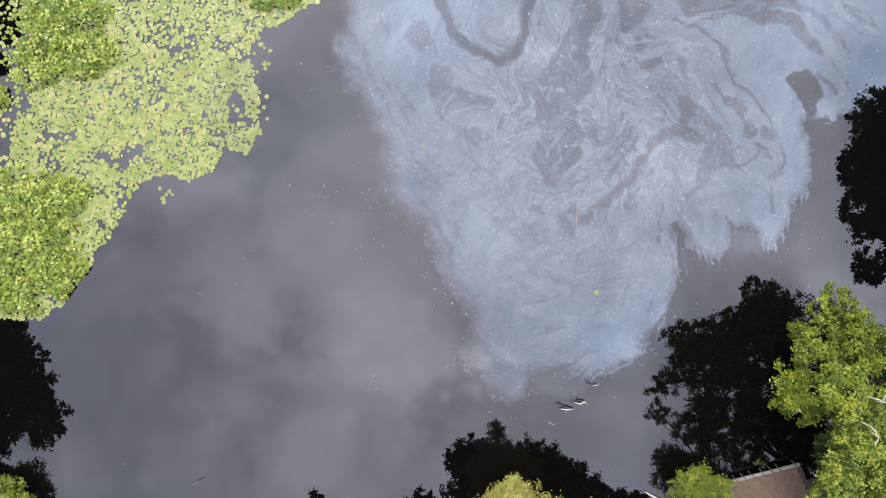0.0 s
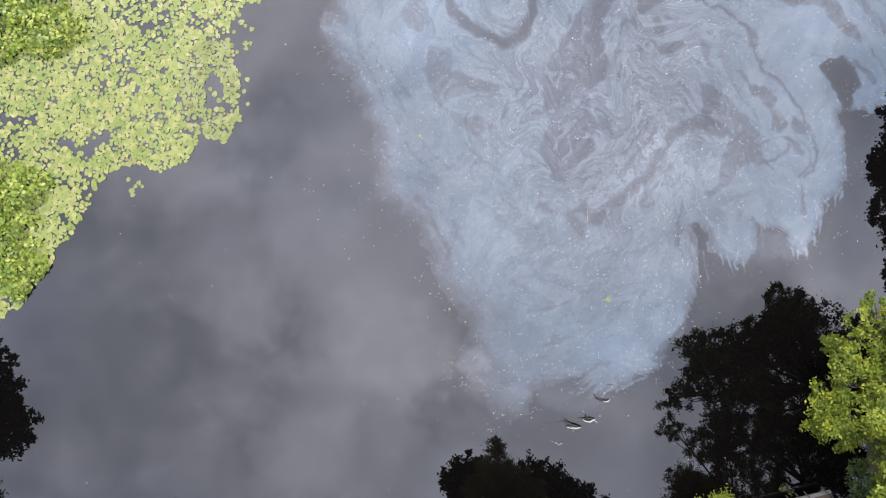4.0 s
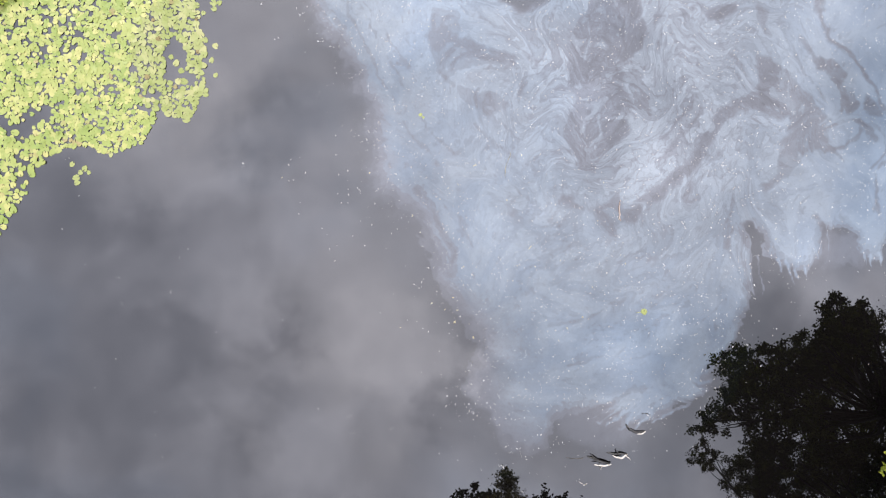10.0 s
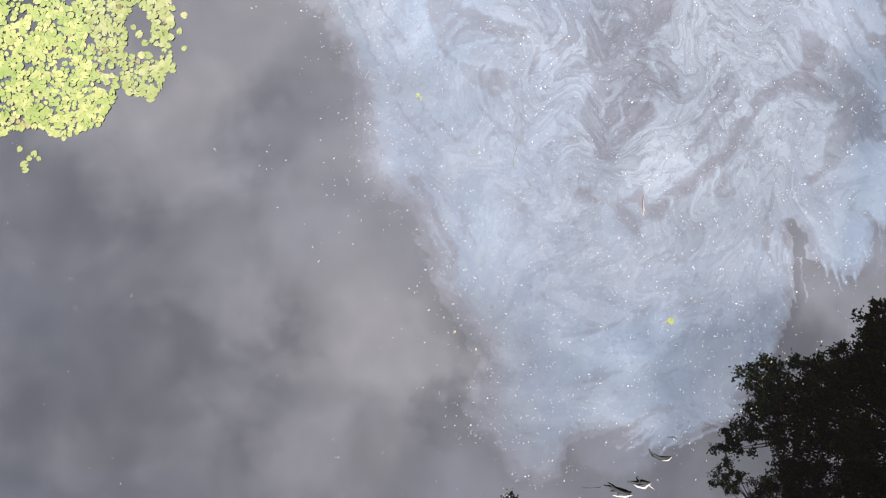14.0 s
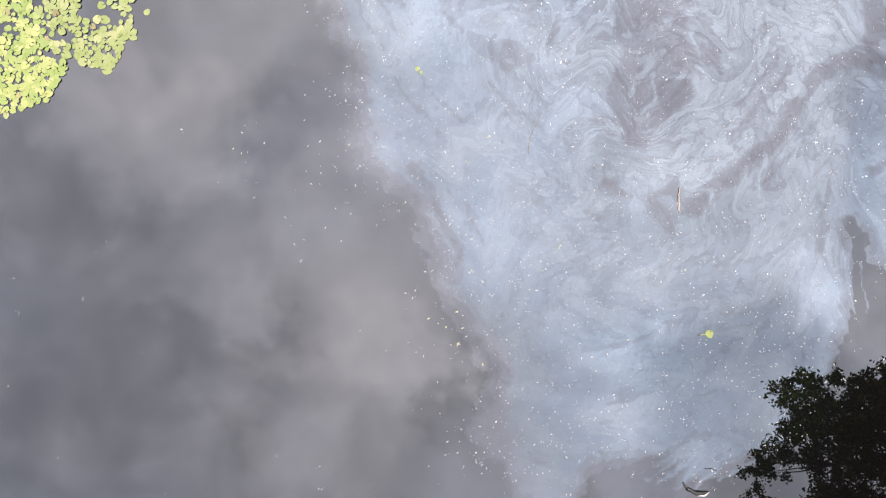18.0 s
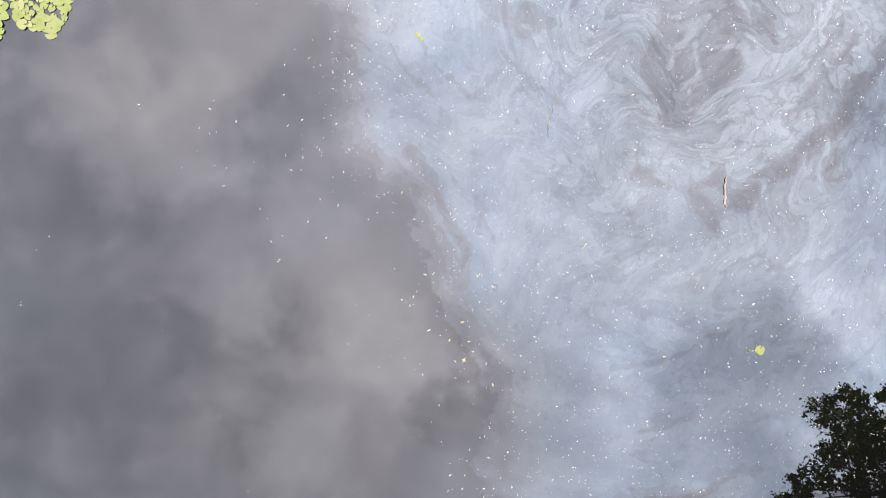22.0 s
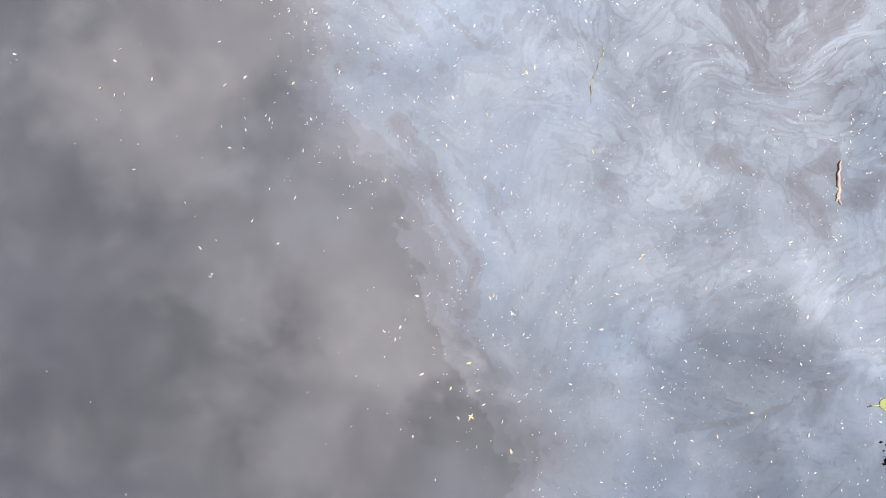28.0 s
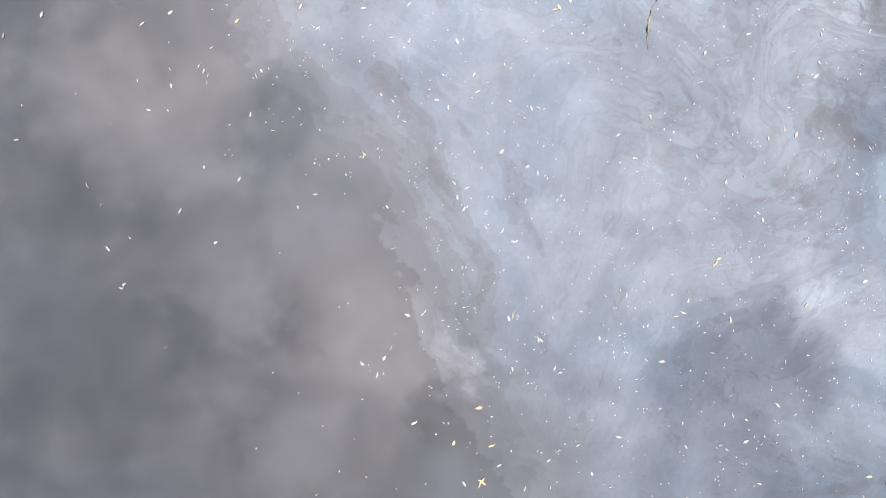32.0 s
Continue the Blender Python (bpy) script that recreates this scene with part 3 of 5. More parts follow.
DRAWN_TEARS_A = [
    ([(1020, 330), (1060, 300), (1090, 268), (1122, 230)], 2.4, 0.34),
    ([(1072, 352), (1112, 318), (1146, 280), (1168, 252)], 2, 0.36),
    ([(1092, 372), (1132, 332), (1162, 298), (1184, 268)], 2.4, 0.34),
    ([(1010, 350), (1050, 338), (1096, 300)], 2, 0.34), ([(1002, 16), (986, 80), (964, 132)], 3, 0.4),
    ([(1014, 60), (1000, 104), (984, 152), (974, 204)], 2.4, 0.36),
    ([(1030, 92), (1012, 132), (1000, 184)], 2, 0.36),
]
DRAWN_TEARS_B = [
    ([(740, 0), (748, 42), (770, 92), (812, 124), (862, 140)], 2, 0.34),
    ([(962, -20), (956, 40), (944, 92), (918, 126)], 2.4, 0.34),
    ([(640, 58), (650, 130), (690, 202), (730, 270), (772, 330)], 2, 0.3),
    ([(690, 18), (686, 90), (704, 152), (740, 212)], 2, 0.3),
    ([(670, 100), (690, 160), (740, 250), (800, 318)], 2, 0.28),
]
ARC_TEARS_A = [
    ([(958, 592), (1040, 560), (1112, 508), (1152, 438)], 2.6, 0.28),
    ([(930, 542), (1000, 520), (1062, 480)], 2.4, 0.26), ([(1020, 602), (1100, 560), (1162, 500)], 2, 0.28),
    ([(1098, 226), (1080, 190), (1064, 130), (1070, 80)], 2.4, 0.34),
    ([(1118, 240), (1126, 190), (1120, 140)], 2, 0.34), ([(1150, 150), (1172, 170), (1190, 200)], 2.4, 0.4),
    ([(1140, 168), (1166, 184), (1186, 216)], 1.8, 0.36),
]
ARC_TEARS_B = [
    ([(1240, 150), (1268, 186), (1296, 228)], 2, 0.4), ([(1250, 200), (1280, 236), (1310, 262)], 1.8, 0.36),
    ([(880, 160), (906, 186), (888, 224)], 3, 0.34), ([(852, 262), (880, 284), (912, 300), (950, 306)], 2.4, 0.34),
    ([(820, 270), (850, 300), (900, 330)], 2, 0.3), ([(800, 392), (822, 440), (834, 500)], 2, 0.28),
    ([(1168, 410), (1172, 372), (1180, 340)], 2.4, 0.36),
]
TEARS = RING_TEARS + DRAWN_TEARS_A + DRAWN_TEARS_B + ARC_TEARS_A + ARC_TEARS_B + HEART_TEARS_A + HEART_TEARS_B + EAST_TEARS_A + EAST_TEARS_B + SOUTH_TEARS_A + SOUTH_TEARS_B + FAR_TEARS
# the way the film was drawn out, where nothing is torn
STREAMS_A = [
    [(1000, 10), (985, 90), (965, 150), (960, 220), (972, 310)],
    [(985, 346), (1020, 345), (1052, 325), (1088, 280), (1106, 225), (1098, 170), (1080, 110), (1084, 20)],
    [(1040, 358), (1084, 322), (1120, 275), (1150, 230), (1172, 170)],
    [(1176, 520), (1160, 440), (1168, 360), (1190, 290)],
    [(640, 10), (636, 90), (670, 170), (726, 260), (776, 336), (822, 420), (846, 500)],
    [(720, 110), (760, 230), (820, 320), (880, 360)],
]
STREAMS_B = [
    [(1290, 30), (1360, 60), (1400, 110)], [(1330, 110), (1370, 180), (1412, 230)],
    [(960, 580), (1050, 545), (1120, 490), (1150, 430)], [(880, 690), (960, 640), (1060, 600), (1140, 550)],
    [(880, 140), (930, 180), (900, 250), (880, 300)], [(980, 430), (1060, 420), (1120, 390), (1150, 330)],
    [(1260, 330), (1300, 340), (1350, 350), (1380, 400)], [(1240, 380), (1250, 420), (1256, 460)],
]
# slow eddies: chart point, reach, turn
EDDIES = [(868, 10, 70, 0.9), (1150, 150, 70, -1.6), (1325, 270, 50, 1.8), (970, 470, 120, 0.5), (1440, 70, 70, -0.8), (1010, 300, 50, 1.0), (1190, 300, 45, 1.4), (1050, -150, 120, 1.8), (1350, -130, 130, -1.9), (820, -130, 90, -1.4), (940, 380, 40, -1.5), (880, 230, 40, 1.4)]


def flow_field(step=5.0):
    """The slow drift on the pond, on a coarse grid: eddies, a little turbulence, and a pull along the tears."""
    xs, ys = np.arange(460, 1800, step), np.arange(-460, 860, step)
    x, y = np.meshgrid(xs, ys)
    vx, vy = np.zeros(x.shape), np.zeros(x.shape)
    for px, py, reach, turn in EDDIES:
        dx, dy = x - px, y - py
        g = 0.72 * turn * np.exp(-(dx * dx + dy * dy) / (2 * reach * reach))
        vx, vy = vx - dy * g, vy + dx * g
    for size, amount, seed in ((120, 10.0, 61), (46, 5.0, 67), (20, 2.5, 68)):
        gy, gx = np.gradient(fbm(x / size, y / size, seed, 2), step)
        vx, vy = vx + gy * size * amount, vy - gx * size * amount
    for line, half, much in TEARS + [(q, 14, 0.45) for q in STREAMS_A + STREAMS_B]:
        best, tx, ty = np.full(x.shape, 1e9), np.zeros(x.shape), np.zeros(x.shape)
        for (ax, ay), (bx, by) in zip(line[:-1], line[1:]):
            d = to_line(x, y, [(ax, ay), (bx, by)])
            size = math.hypot(bx - ax, by - ay) + 1e-6
            near = d < best
            best, tx, ty = np.where(near, d, best), np.where(near, (bx - ax) / size, tx), np.where(near, (by - ay) / size, ty)
        pull = np.exp(-(best / (12 + half)) ** 2)
        drag = 100 * min(abs(much), 0.7)
        vx, vy = vx * (1 - 0.7 * pull) + tx * pull * drag, vy * (1 - 0.7 * pull) + ty * pull * drag
    return xs[0], ys[0], step, vx, vy


def drift_back(x, y, steps=40):
    """Where the film at x, y came from: traced back against the drift."""
    x0, y0, step, vx, vy = flow_field()
    for k in range(steps):
        a, b = np.clip((x - x0) / step, 0, vx.shape[1] - 1.01), np.clip((y - y0) / step, 0, vx.shape[0] - 1.01)
        i, j = a.astype(int), b.astype(int)
        a, b = a - i, b - j
        ux = (vx[j, i] * (1 - a) + vx[j, i + 1] * a) * (1 - b) + (vx[j + 1, i] * (1 - a) + vx[j + 1, i + 1] * a) * b
        uy = (vy[j, i] * (1 - a) + vy[j, i + 1] * a) * (1 - b) + (vy[j + 1, i] * (1 - a) + vy[j + 1, i + 1] * a) * b
        x, y = x - ux / steps, y - uy / steps
    return x, y


def beside(x, y, points, wide):
    """Which places lie within wide of the box round a chain of points."""
    px, py = [q[0] for q in points], [q[1] for q in points]
    return (x > min(px) - wide) & (x < max(px) + wide) & (y > min(py) - wide) & (y < max(py) + wide)


def build_film():
    xs, ys = np.arange(545, 1700, 1.8), np.arange(-360, 770, 1.8)
    cx, cy, f = grid(xs, ys)
    wx = (fbm(cx / 40, cy / 40, 1) - 0.5) * 22 + (fbm(cx / 11, cy / 11, 2) - 0.5) * 12
    wy = (fbm(cx / 40, cy / 40, 3) - 0.5) * 22 + (fbm(cx / 11, cy / 11, 4) - 0.5) * 12
    ex, ey = cx + wx, cy + wy
    swirl = np.clip(1.45 - np.hypot((cx - 1050) / 240, (cy - 200) / 250), 0.0, 1)
    smooth = 1 - 0.75 * np.clip((cx - 1370) / 40, 0, 1) * np.clip((345 - cy) / 20, 0, 1)
    shore = within(cx + wx * smooth, cy + wy * smooth, WEST + SOUTH + EAST)
    frail = 1 + 1.3 * np.exp(-((cx - 985) / 50) ** 2 - ((cy - 675) / 45) ** 2)
    feather = np.clip((980 - cx) / 160, 0, 1) * np.clip((600 - cy) / 60, 0, 1)
    frail = frail + 0.7 * feather
    film = np.clip((shore + 7 * feather) / (26 * frail), -1.2, 0.62 + 0.1 * np.clip((cx - 1020) / 300, 0, 1) + 0.08 * np.clip((cy - 400) / 120, 0, 1))
    skin = np.clip(1 + shore / 31, 0, 1) * np.clip((980 - cx) / 200, 0, 1) * np.clip((520 - cy) / 150, 0.15, 1)
    # a thin veil hangs in the bays of the southern rim
    skin = np.maximum(skin, 1.5 * np.exp(-((cx - 990) / 60) ** 2 - ((cy - 666) / 36) ** 2))
    skin = np.maximum(skin, 0.8 * np.exp(-((cx - 1310) / 85) ** 2 - ((cy - 425) / 34) ** 2))
    gone = np.zeros(cx.shape)
    for ring, much in BAYS:
        m = beside(cx, cy, ring, 30)
        d = within(cx[m] + wx[m] * 0.6, cy[m] + wy[m] * 0.6, ring)
        gone[m] = np.maximum(gone[m], 0) + much / (1 + np.exp(-d / 1.1))
    film = film - gone
    for line, half, much in TEARS:
        m = beside(cx, cy, line, 40)
        d = to_line(cx[m] + wx[m] * 0.75, cy[m] + wy[m] * 0.75, line)
        much = much / (1 + np.exp((d - half) / (0.12 * half + 0.5)))
        film[m] -= much
        gone[m] = np.maximum(gone[m], much)
    ox, oy = drift_back(cx, cy)
    keep = film[f].max(1) > -1.18
    used = np.unique(f[keep])
    new_index = np.zeros(len(cx), np.int64)
    new_index[used] = np.arange(len(used))
    x, y = chart(cx[used], cy[used])
    me = big_mesh("surface_film", np.stack([x, y, 0 * x + 0.004], 1), new_index[f[keep]][:, ::-1], FILM)
    west = np.clip((1010 - cx) / 260, 0, 1) * np.clip((cy - 60) / 200, 0.2, 1)
    tail = np.clip((cy - 640) / 70, 0, 1) * np.clip((960 - cx) / 40, 0, 1)
    thick = (1 - 0.4 * tail) * (1 - 0.26 * west * (1 - np.clip(shore / 120, 0, 1))) * (1 - 0.35 * np.clip((930 - cx) / 90, 0, 1) * np.clip((cy - 470) / 80, 0, 1))
    thick = thick * (1 + 0.2 * np.clip((cx - 1180) / 120, 0, 1)) * (1 - 0.4 * west * (1 - np.clip(shore / 30, 0, 1)))
    thick = thick * (1 - 0.35 * np.exp(-((cx - 836) / 24) ** 2 - ((cy - 632) / 30) ** 2))
    me.attributes.new("thick", "FLOAT", "POINT").data.foreach_set("value", thick[used].astype(np.float32))
    inside = np.clip(shore / 16, 0, 1) * np.clip(1.7 - 1.45 * gone, 0, 1)
    me.attributes.new("inside", "FLOAT", "POINT").data.foreach_set("value", inside[used].astype(np.float32))
    me.attributes.new("skin", "FLOAT", "POINT").data.foreach_set("value", skin[used].astype(np.float32))
    me.attributes.new("film", "FLOAT", "POINT").data.foreach_set("value", film[used].astype(np.float32))
    q = np.stack([ox[used] / 40, oy[used] / 40, swirl[used]], 1).astype(np.float32)
    me.attributes.new("flow", "FLOAT_VECTOR", "POINT").data.foreach_set("vector", q.ravel())
    tagged(new("surface_film", me), "thin swirling bluish-grey film floating on the pond", "surface film", kind="stuff")


build_film()

# ---------------------------------------------------------------- water lilies
rng = np.random.default_rng(7)
MAT_EDGE = [(490, -318), (560, -280), (600, -210), (570, -130), (584, -60), (556, 0), (505, 30), (465, 45), (442, 62), (434, 108), (440, 142), (452, 163), (450, 200), (456, 236), (436, 262), (394, 250), (368, 300), (330, 310), (290, 300), (246, 312), (214, 370), (194, 416),
            (158, 438), (160, 470), (122, 514), (108, 540), (70, 558), (0, 554), (-50, 530), (-85, 440), (-90, 120), (-80, -120), (-20, -260), (120, -310), (300, -330)]
# open water inside the mat: chart points, half width
LEADS = [([(0, -40), (9, 60), (-6, 118)], 42), ([(32, 150), (40, 185), (18, 215), (6, 285)], 15), ([(316, 98), (338, 84)], 15), ([(215, 290), (180, 275)], 9), ([(240, 275), (215, 300)], 8), ([(420, 180), (424, 214)], 15),
         ([(250, 268), (205, 292)], 9), ([(130, 245), (90, 240)], 9), ([(60, 150), (50, 120)], 6)]
# where the leaves stand up out of the water
STANDS = [(85, 60, 68, 62), (150, 95, 60, 42), (62, 118, 48, 42), (135, 22, 62, 34), (48, 395, 88, 88), (98, 470, 58, 62), (30, 505, 62, 52), (112, 350, 48, 38), (485, -8, 60, 26), (0, 175, 25, 20), (240, -180, 120, 70)]


def pad_shape(corners, notch, long):
    """A lily pad of radius 1 as a fan, with its notch, a slightly wavy rim and a shallow dish."""
    a = np.linspace(notch, 2 * math.pi - notch, corners)
    r = 1 + 0.06 * np.sin(a * 3 + corners + notch * 20) + rng.uniform(-0.09, 0.05, corners)
    rim = np.stack([long * r * np.cos(a), r * np.sin(a), 0.03 * np.cos(a * 2 + notch * 9) + 0.02], 1)
    top = np.concatenate([[[0.12, 0, 0.0]], rim])
    f = np.stack([np.zeros(corners - 1, int), np.arange(1, corners), np.arange(2, corners + 1)], 1)
    return top, f


PAD_SHAPES = [pad_shape(13, q, s) for q, s in ((0.14, 1.15), (0.2, 1.22), (0.1, 1.1), (0.24, 1.15), (0.07, 1.25), (0.17, 1.05), (0.28, 1.1), (0.2, 1.3))]


def thick_pad(shape, name, mat):
    """The same pad with a thin edge underneath."""
    top, f = shape
    low = top * [0.98, 0.98, 1] - [0, 0, 0.02]
    k = len(top)
    ring = list(range(1, k)) + [0]
    side = [(i, j, j + k, i + k) for i, j in zip(ring, ring[1:] + ring[:1])]
    faces = [tuple(q) for q in f] + [tuple(q[::-1] + k) for q in f] + [q[::-1] for q in side]
    return mesh_of(name, np.concatenate([top, low]), faces, mat)


def scatter(n_try, gap, box_, mask):
    """Points at least gap apart in the chart's box where mask allows."""
    cells, out = {}, []
    c = np.stack([rng.uniform(box_[0], box_[2], n_try), rng.uniform(box_[1], box_[3], n_try)], 1)
    ok = mask(c[:, 0], c[:, 1]) > rng.uniform(0, 1, n_try)
    for qx, qy in c[ok]:
        i, j = int(qx // gap), int(qy // gap)
        if all((qx - a) ** 2 + (qy - b) ** 2 >= gap * gap for di in (-1, 0, 1) for dj in (-1, 0, 1) for a, b in cells.get((i + di, j + dj), ())):
            cells.setdefault((i, j), []).append((qx, qy))
            out.append((qx, qy))
    return np.array(out)


def mat_cover(cx, cy):
    d = within(cx + (fbm(cx / 22, cy / 22, 31) - 0.5) * 14, cy + (fbm(cx / 22, cy / 22, 32) - 0.5) * 14, MAT_EDGE) + 8
    cover = np.where(d > 0, 1.0, 0.0)
    for line, half in LEADS:
        cover = np.where(to_line(cx, cy, line) < half * (0.6 + 0.8 * fbm(cx / 14, cy / 14, 33)), 0.04, cover)
    holes = fbm(cx / 26, cy / 26, 34, 3)
    return np.where((holes > 0.615) & (stand_cover(cx, cy) < 0.2), cover * 0.12, cover)


def stand_cover(cx, cy):
    s = np.zeros(cx.shape)
    for px, py, rx, ry in STANDS:
        s = np.maximum(s, 1.25 - np.hypot((cx - px) / rx, (cy - py) / ry))
    return np.clip(s * 2.1 + (fbm(cx / 18, cy / 18, 36) - 0.5) * 4.6, 0, 0.95) * np.clip(s * 1.7, 0, 1)


def turned(shape, pos, size, yaw, tip, lean):
    """Corners of many copies of a shape: place, size, turn, tilt and the way of the tilt."""
    n_, k = len(pos), len(shape)
    c, s = np.cos(yaw)[:, None], np.sin(yaw)[:, None]
    x, y = shape[None, :, 0] * c - shape[None, :, 1] * s, shape[None, :, 0] * s + shape[None, :, 1] * c
    z = np.repeat(shape[None, :, 2], n_, 0)
    cl, sl = np.cos(lean)[:, None], np.sin(lean)[:, None]
    a, b = x * cl + y * sl, -x * sl + y * cl
    ct, st = np.cos(tip)[:, None], np.sin(tip)[:, None]
    a, z = a * ct - z * st, a * st + z * ct
    x, y = a * cl - b * sl, a * sl + b * cl
    return (np.stack([x, y, z], 2) * size[:, None, None] + pos[:, None, :]).reshape(-1, 3)


def many(shapes, pos, size, yaw, tip, lean):
    pick = rng.integers(0, len(shapes), len(pos))
    vs, fs, k = [], [], 0
    for i, (sv, sf) in enumerate(shapes):
        m = pick == i
        if m.any():
            vs.append(turned(sv, pos[m], size[m], yaw[m], tip[m], lean[m]))
            fs.append((sf[None] + (np.arange(m.sum()) * len(sv))[:, None, None]).reshape(-1, sf.shape[1]) + k)
            k += len(vs[-1])
    return np.concatenate(vs), np.concatenate(fs)


def build_lilies():
    c = scatter(190000, 4.55, (-95, -335, 605, 565), mat_cover)
    standing = stand_cover(c[:, 0], c[:, 1]) > rng.uniform(0.15, 1.1, len(c))
    near = np.hypot(c[:, 0] - 430, (c[:, 1] - 190) * 0.8)
    order = np.argsort(np.where(standing, 1e6, near))
    single, rest = order[:290], order[290:]
    x, y = chart(c[:, 0], c[:, 1])
    z = rng.uniform(0.014, 0.034, len(c))
    pos = np.stack([x, y, z], 1)
    size = rng.uniform(0.08, 0.17, len(c))
    yaw, tip, lean = rng.uniform(0, 6.28, len(c)), np.abs(rng.normal(0, 0.075, len(c))), rng.uniform(0, 6.28, len(c))
    v_, f_ = many(PAD_SHAPES, pos[rest], size[rest], yaw[rest], tip[rest], lean[rest])
    tagged(new("lily_pads", big_mesh("lily_pads", v_, f_, PAD)), "dense mat of yellow-green floating lily pads", "lily pads", kind="stuff")
    meshes = [thick_pad(s, "lily_pad", PAD_ONE) for s in PAD_SHAPES]
    brown = thick_pad(PAD_SHAPES[3], "lily_pad", PAD_OLD)
    for k, i in enumerate(single):
        ob = new("lily_pad", meshes[k % len(meshes)] if k % 41 != 17 else brown)
        ob.matrix_basis = Matrix.Translation(pos[i]) @ Euler((tip[i] * math.cos(lean[i]), tip[i] * math.sin(lean[i]), yaw[i])).to_matrix().to_4x4() @ Matrix.Diagonal((size[i], size[i], size[i], 1))
        tagged(ob, "yellow-green notched lily pad floating at the mat's edge" if k % 41 != 17 else "browned dying lily pad floating in the mat", "lily pad", "lily pads at the edge of the mat")
    # standing leaves over the mat
    s = scatter(220000, 2.5, (-95, -335, 605, 565), lambda a, b: mat_cover(a, b) * stand_cover(a, b))
    x, y = chart(s[:, 0], s[:, 1])
    hump = np.clip(stand_cover(s[:, 0], s[:, 1]), 0, 1)
    pos = np.stack([x, y, 0.07 + hump * (rng.uniform(0.0, 0.28, len(s)) + 0.6 * fbm(s[:, 0] / 9, s[:, 1] / 9, 37))], 1)
    leaf = [(q * [1, 1, 3.0], f) for q, f in PAD_SHAPES]
    v_, f_ = many(leaf, pos, rng.uniform(0.06, 0.115, len(s)), rng.uniform(0, 6.28, len(s)), rng.uniform(0.05, 1.0, len(s)), rng.uniform(0, 6.28, len(s)))
    tagged(new("raised_lily_leaves", big_mesh("raised_lily_leaves", v_, f_, RAISED)), "crowded fresh green lily leaves standing above the water", "lily leaves", kind="stuff")
    return meshes


PAD_MESHES = build_lilies()


ROUND_PAD = thick_pad(pad_shape(19, 0.13, 1.02), "lily_pad", PAD_ONE)


def lone_pad(x, y, size, turn, label, stalk=0.0):
    ob = new("lily_pad", ROUND_PAD if stalk else PAD_MESHES[int(abs(x * 10)) % len(PAD_MESHES)])
    ob.matrix_basis = pose(x, y, 0.012, 1.5, 1, turn) @ Matrix.Diagonal((size, size, size, 1))
    tagged(ob, label, "lily pad")
    if stalk:
        v_, f_ = tube([(-0.42, 0.8, -0.05), (-0.75, 1.35, -0.02), (-1.05, 1.95, -0.03), (-1.1 - stalk, 2.3, -0.05)], [0.07, 0.08, 0.08, 0.1], 6)
        part("stalk", mesh_of("stalk", v_, f_, STALK, True), ob, "pale yellow floating stalk")


lone_pad(10.24, -2.72, 0.155, 70, "single round yellow-green lily pad adrift on the film", 0.3)
lone_pad(-0.89, 6.7, 0.085, 200, "small pale lily pad adrift on the film")
lone_pad(-0.75, 6.58, 0.055, 80, "small pale lily pad adrift on the film")
for x, y, size, turn in ((-17.55, 3.3, 0.15, 20), (-17.35, 3.55, 0.12, 140), (-17.15, 3.75, 0.14, 250), (-17.75, 3.95, 0.12, 60), (-16.95, 3.55, 0.1, 300), (-17.5, 3.05, 0.13, 190), (-15.9, 4.45, 0.11, 90)):
    lone_pad(x, y, size, turn, "yellow-green lily pad in a small group off the mat")
for k, (qx, qy) in enumerate([(469, 86), (479, 91), (469, 114), (477, 114), (458, 68), (500, 36), (490, 46), (487, 41), (468, 191), (473, 172), (474, 211), (449, 74), (462, 80), (451, 96), (446, 118), (456, 128), (470, 122), (421, 196), (414, 188), (428, 206), (330, 90), (322, 98)]):
    x, y = chart(qx, qy)
    lone_pad(x, y, 0.11 + 0.05 * ((k * 7) % 5) / 4, k * 77, "yellow-green lily pad adrift just off the mat")

# ---------------------------------------------------------------- things floating on the water


def petal_shape(wide, bend):
    return np.array([(-1, 0, 0), (-0.35, -wide, 0.06), (-0.3, 0.0, 0.16), (-0.35, wide, 0.06), (0.45, -wide * 0.8, 0.05), (0.45, 0.0, 0.14), (0.4, wide * 0.8, 0.05), (1, bend, 0.02)], float), \
        np.array([(0, 1, 2), (0, 2, 3), (1, 4, 2), (2, 4, 5), (2, 5, 3), (3, 5, 6), (4, 7, 5), (5, 7, 6)])


PETALS = [petal_shape(0.26, 0.1), petal_shape(0.18, -0.2), petal_shape(0.42, 0.0), petal_shape(0.3, 0.25)]


def speck_cover(cx, cy):
    d = within(cx, cy, WEST + SOUTH + EAST)
    c = np.where(d > 0, 0.75, 0.6 * np.exp(np.minimum(d, 0) / 22))
    c = c * (0.35 + 0.9 * fbm(cx / 45, cy / 45, 41)) + 0.006
    return np.where(within(cx, cy, MAT_EDGE) > -4, 0.0, c)


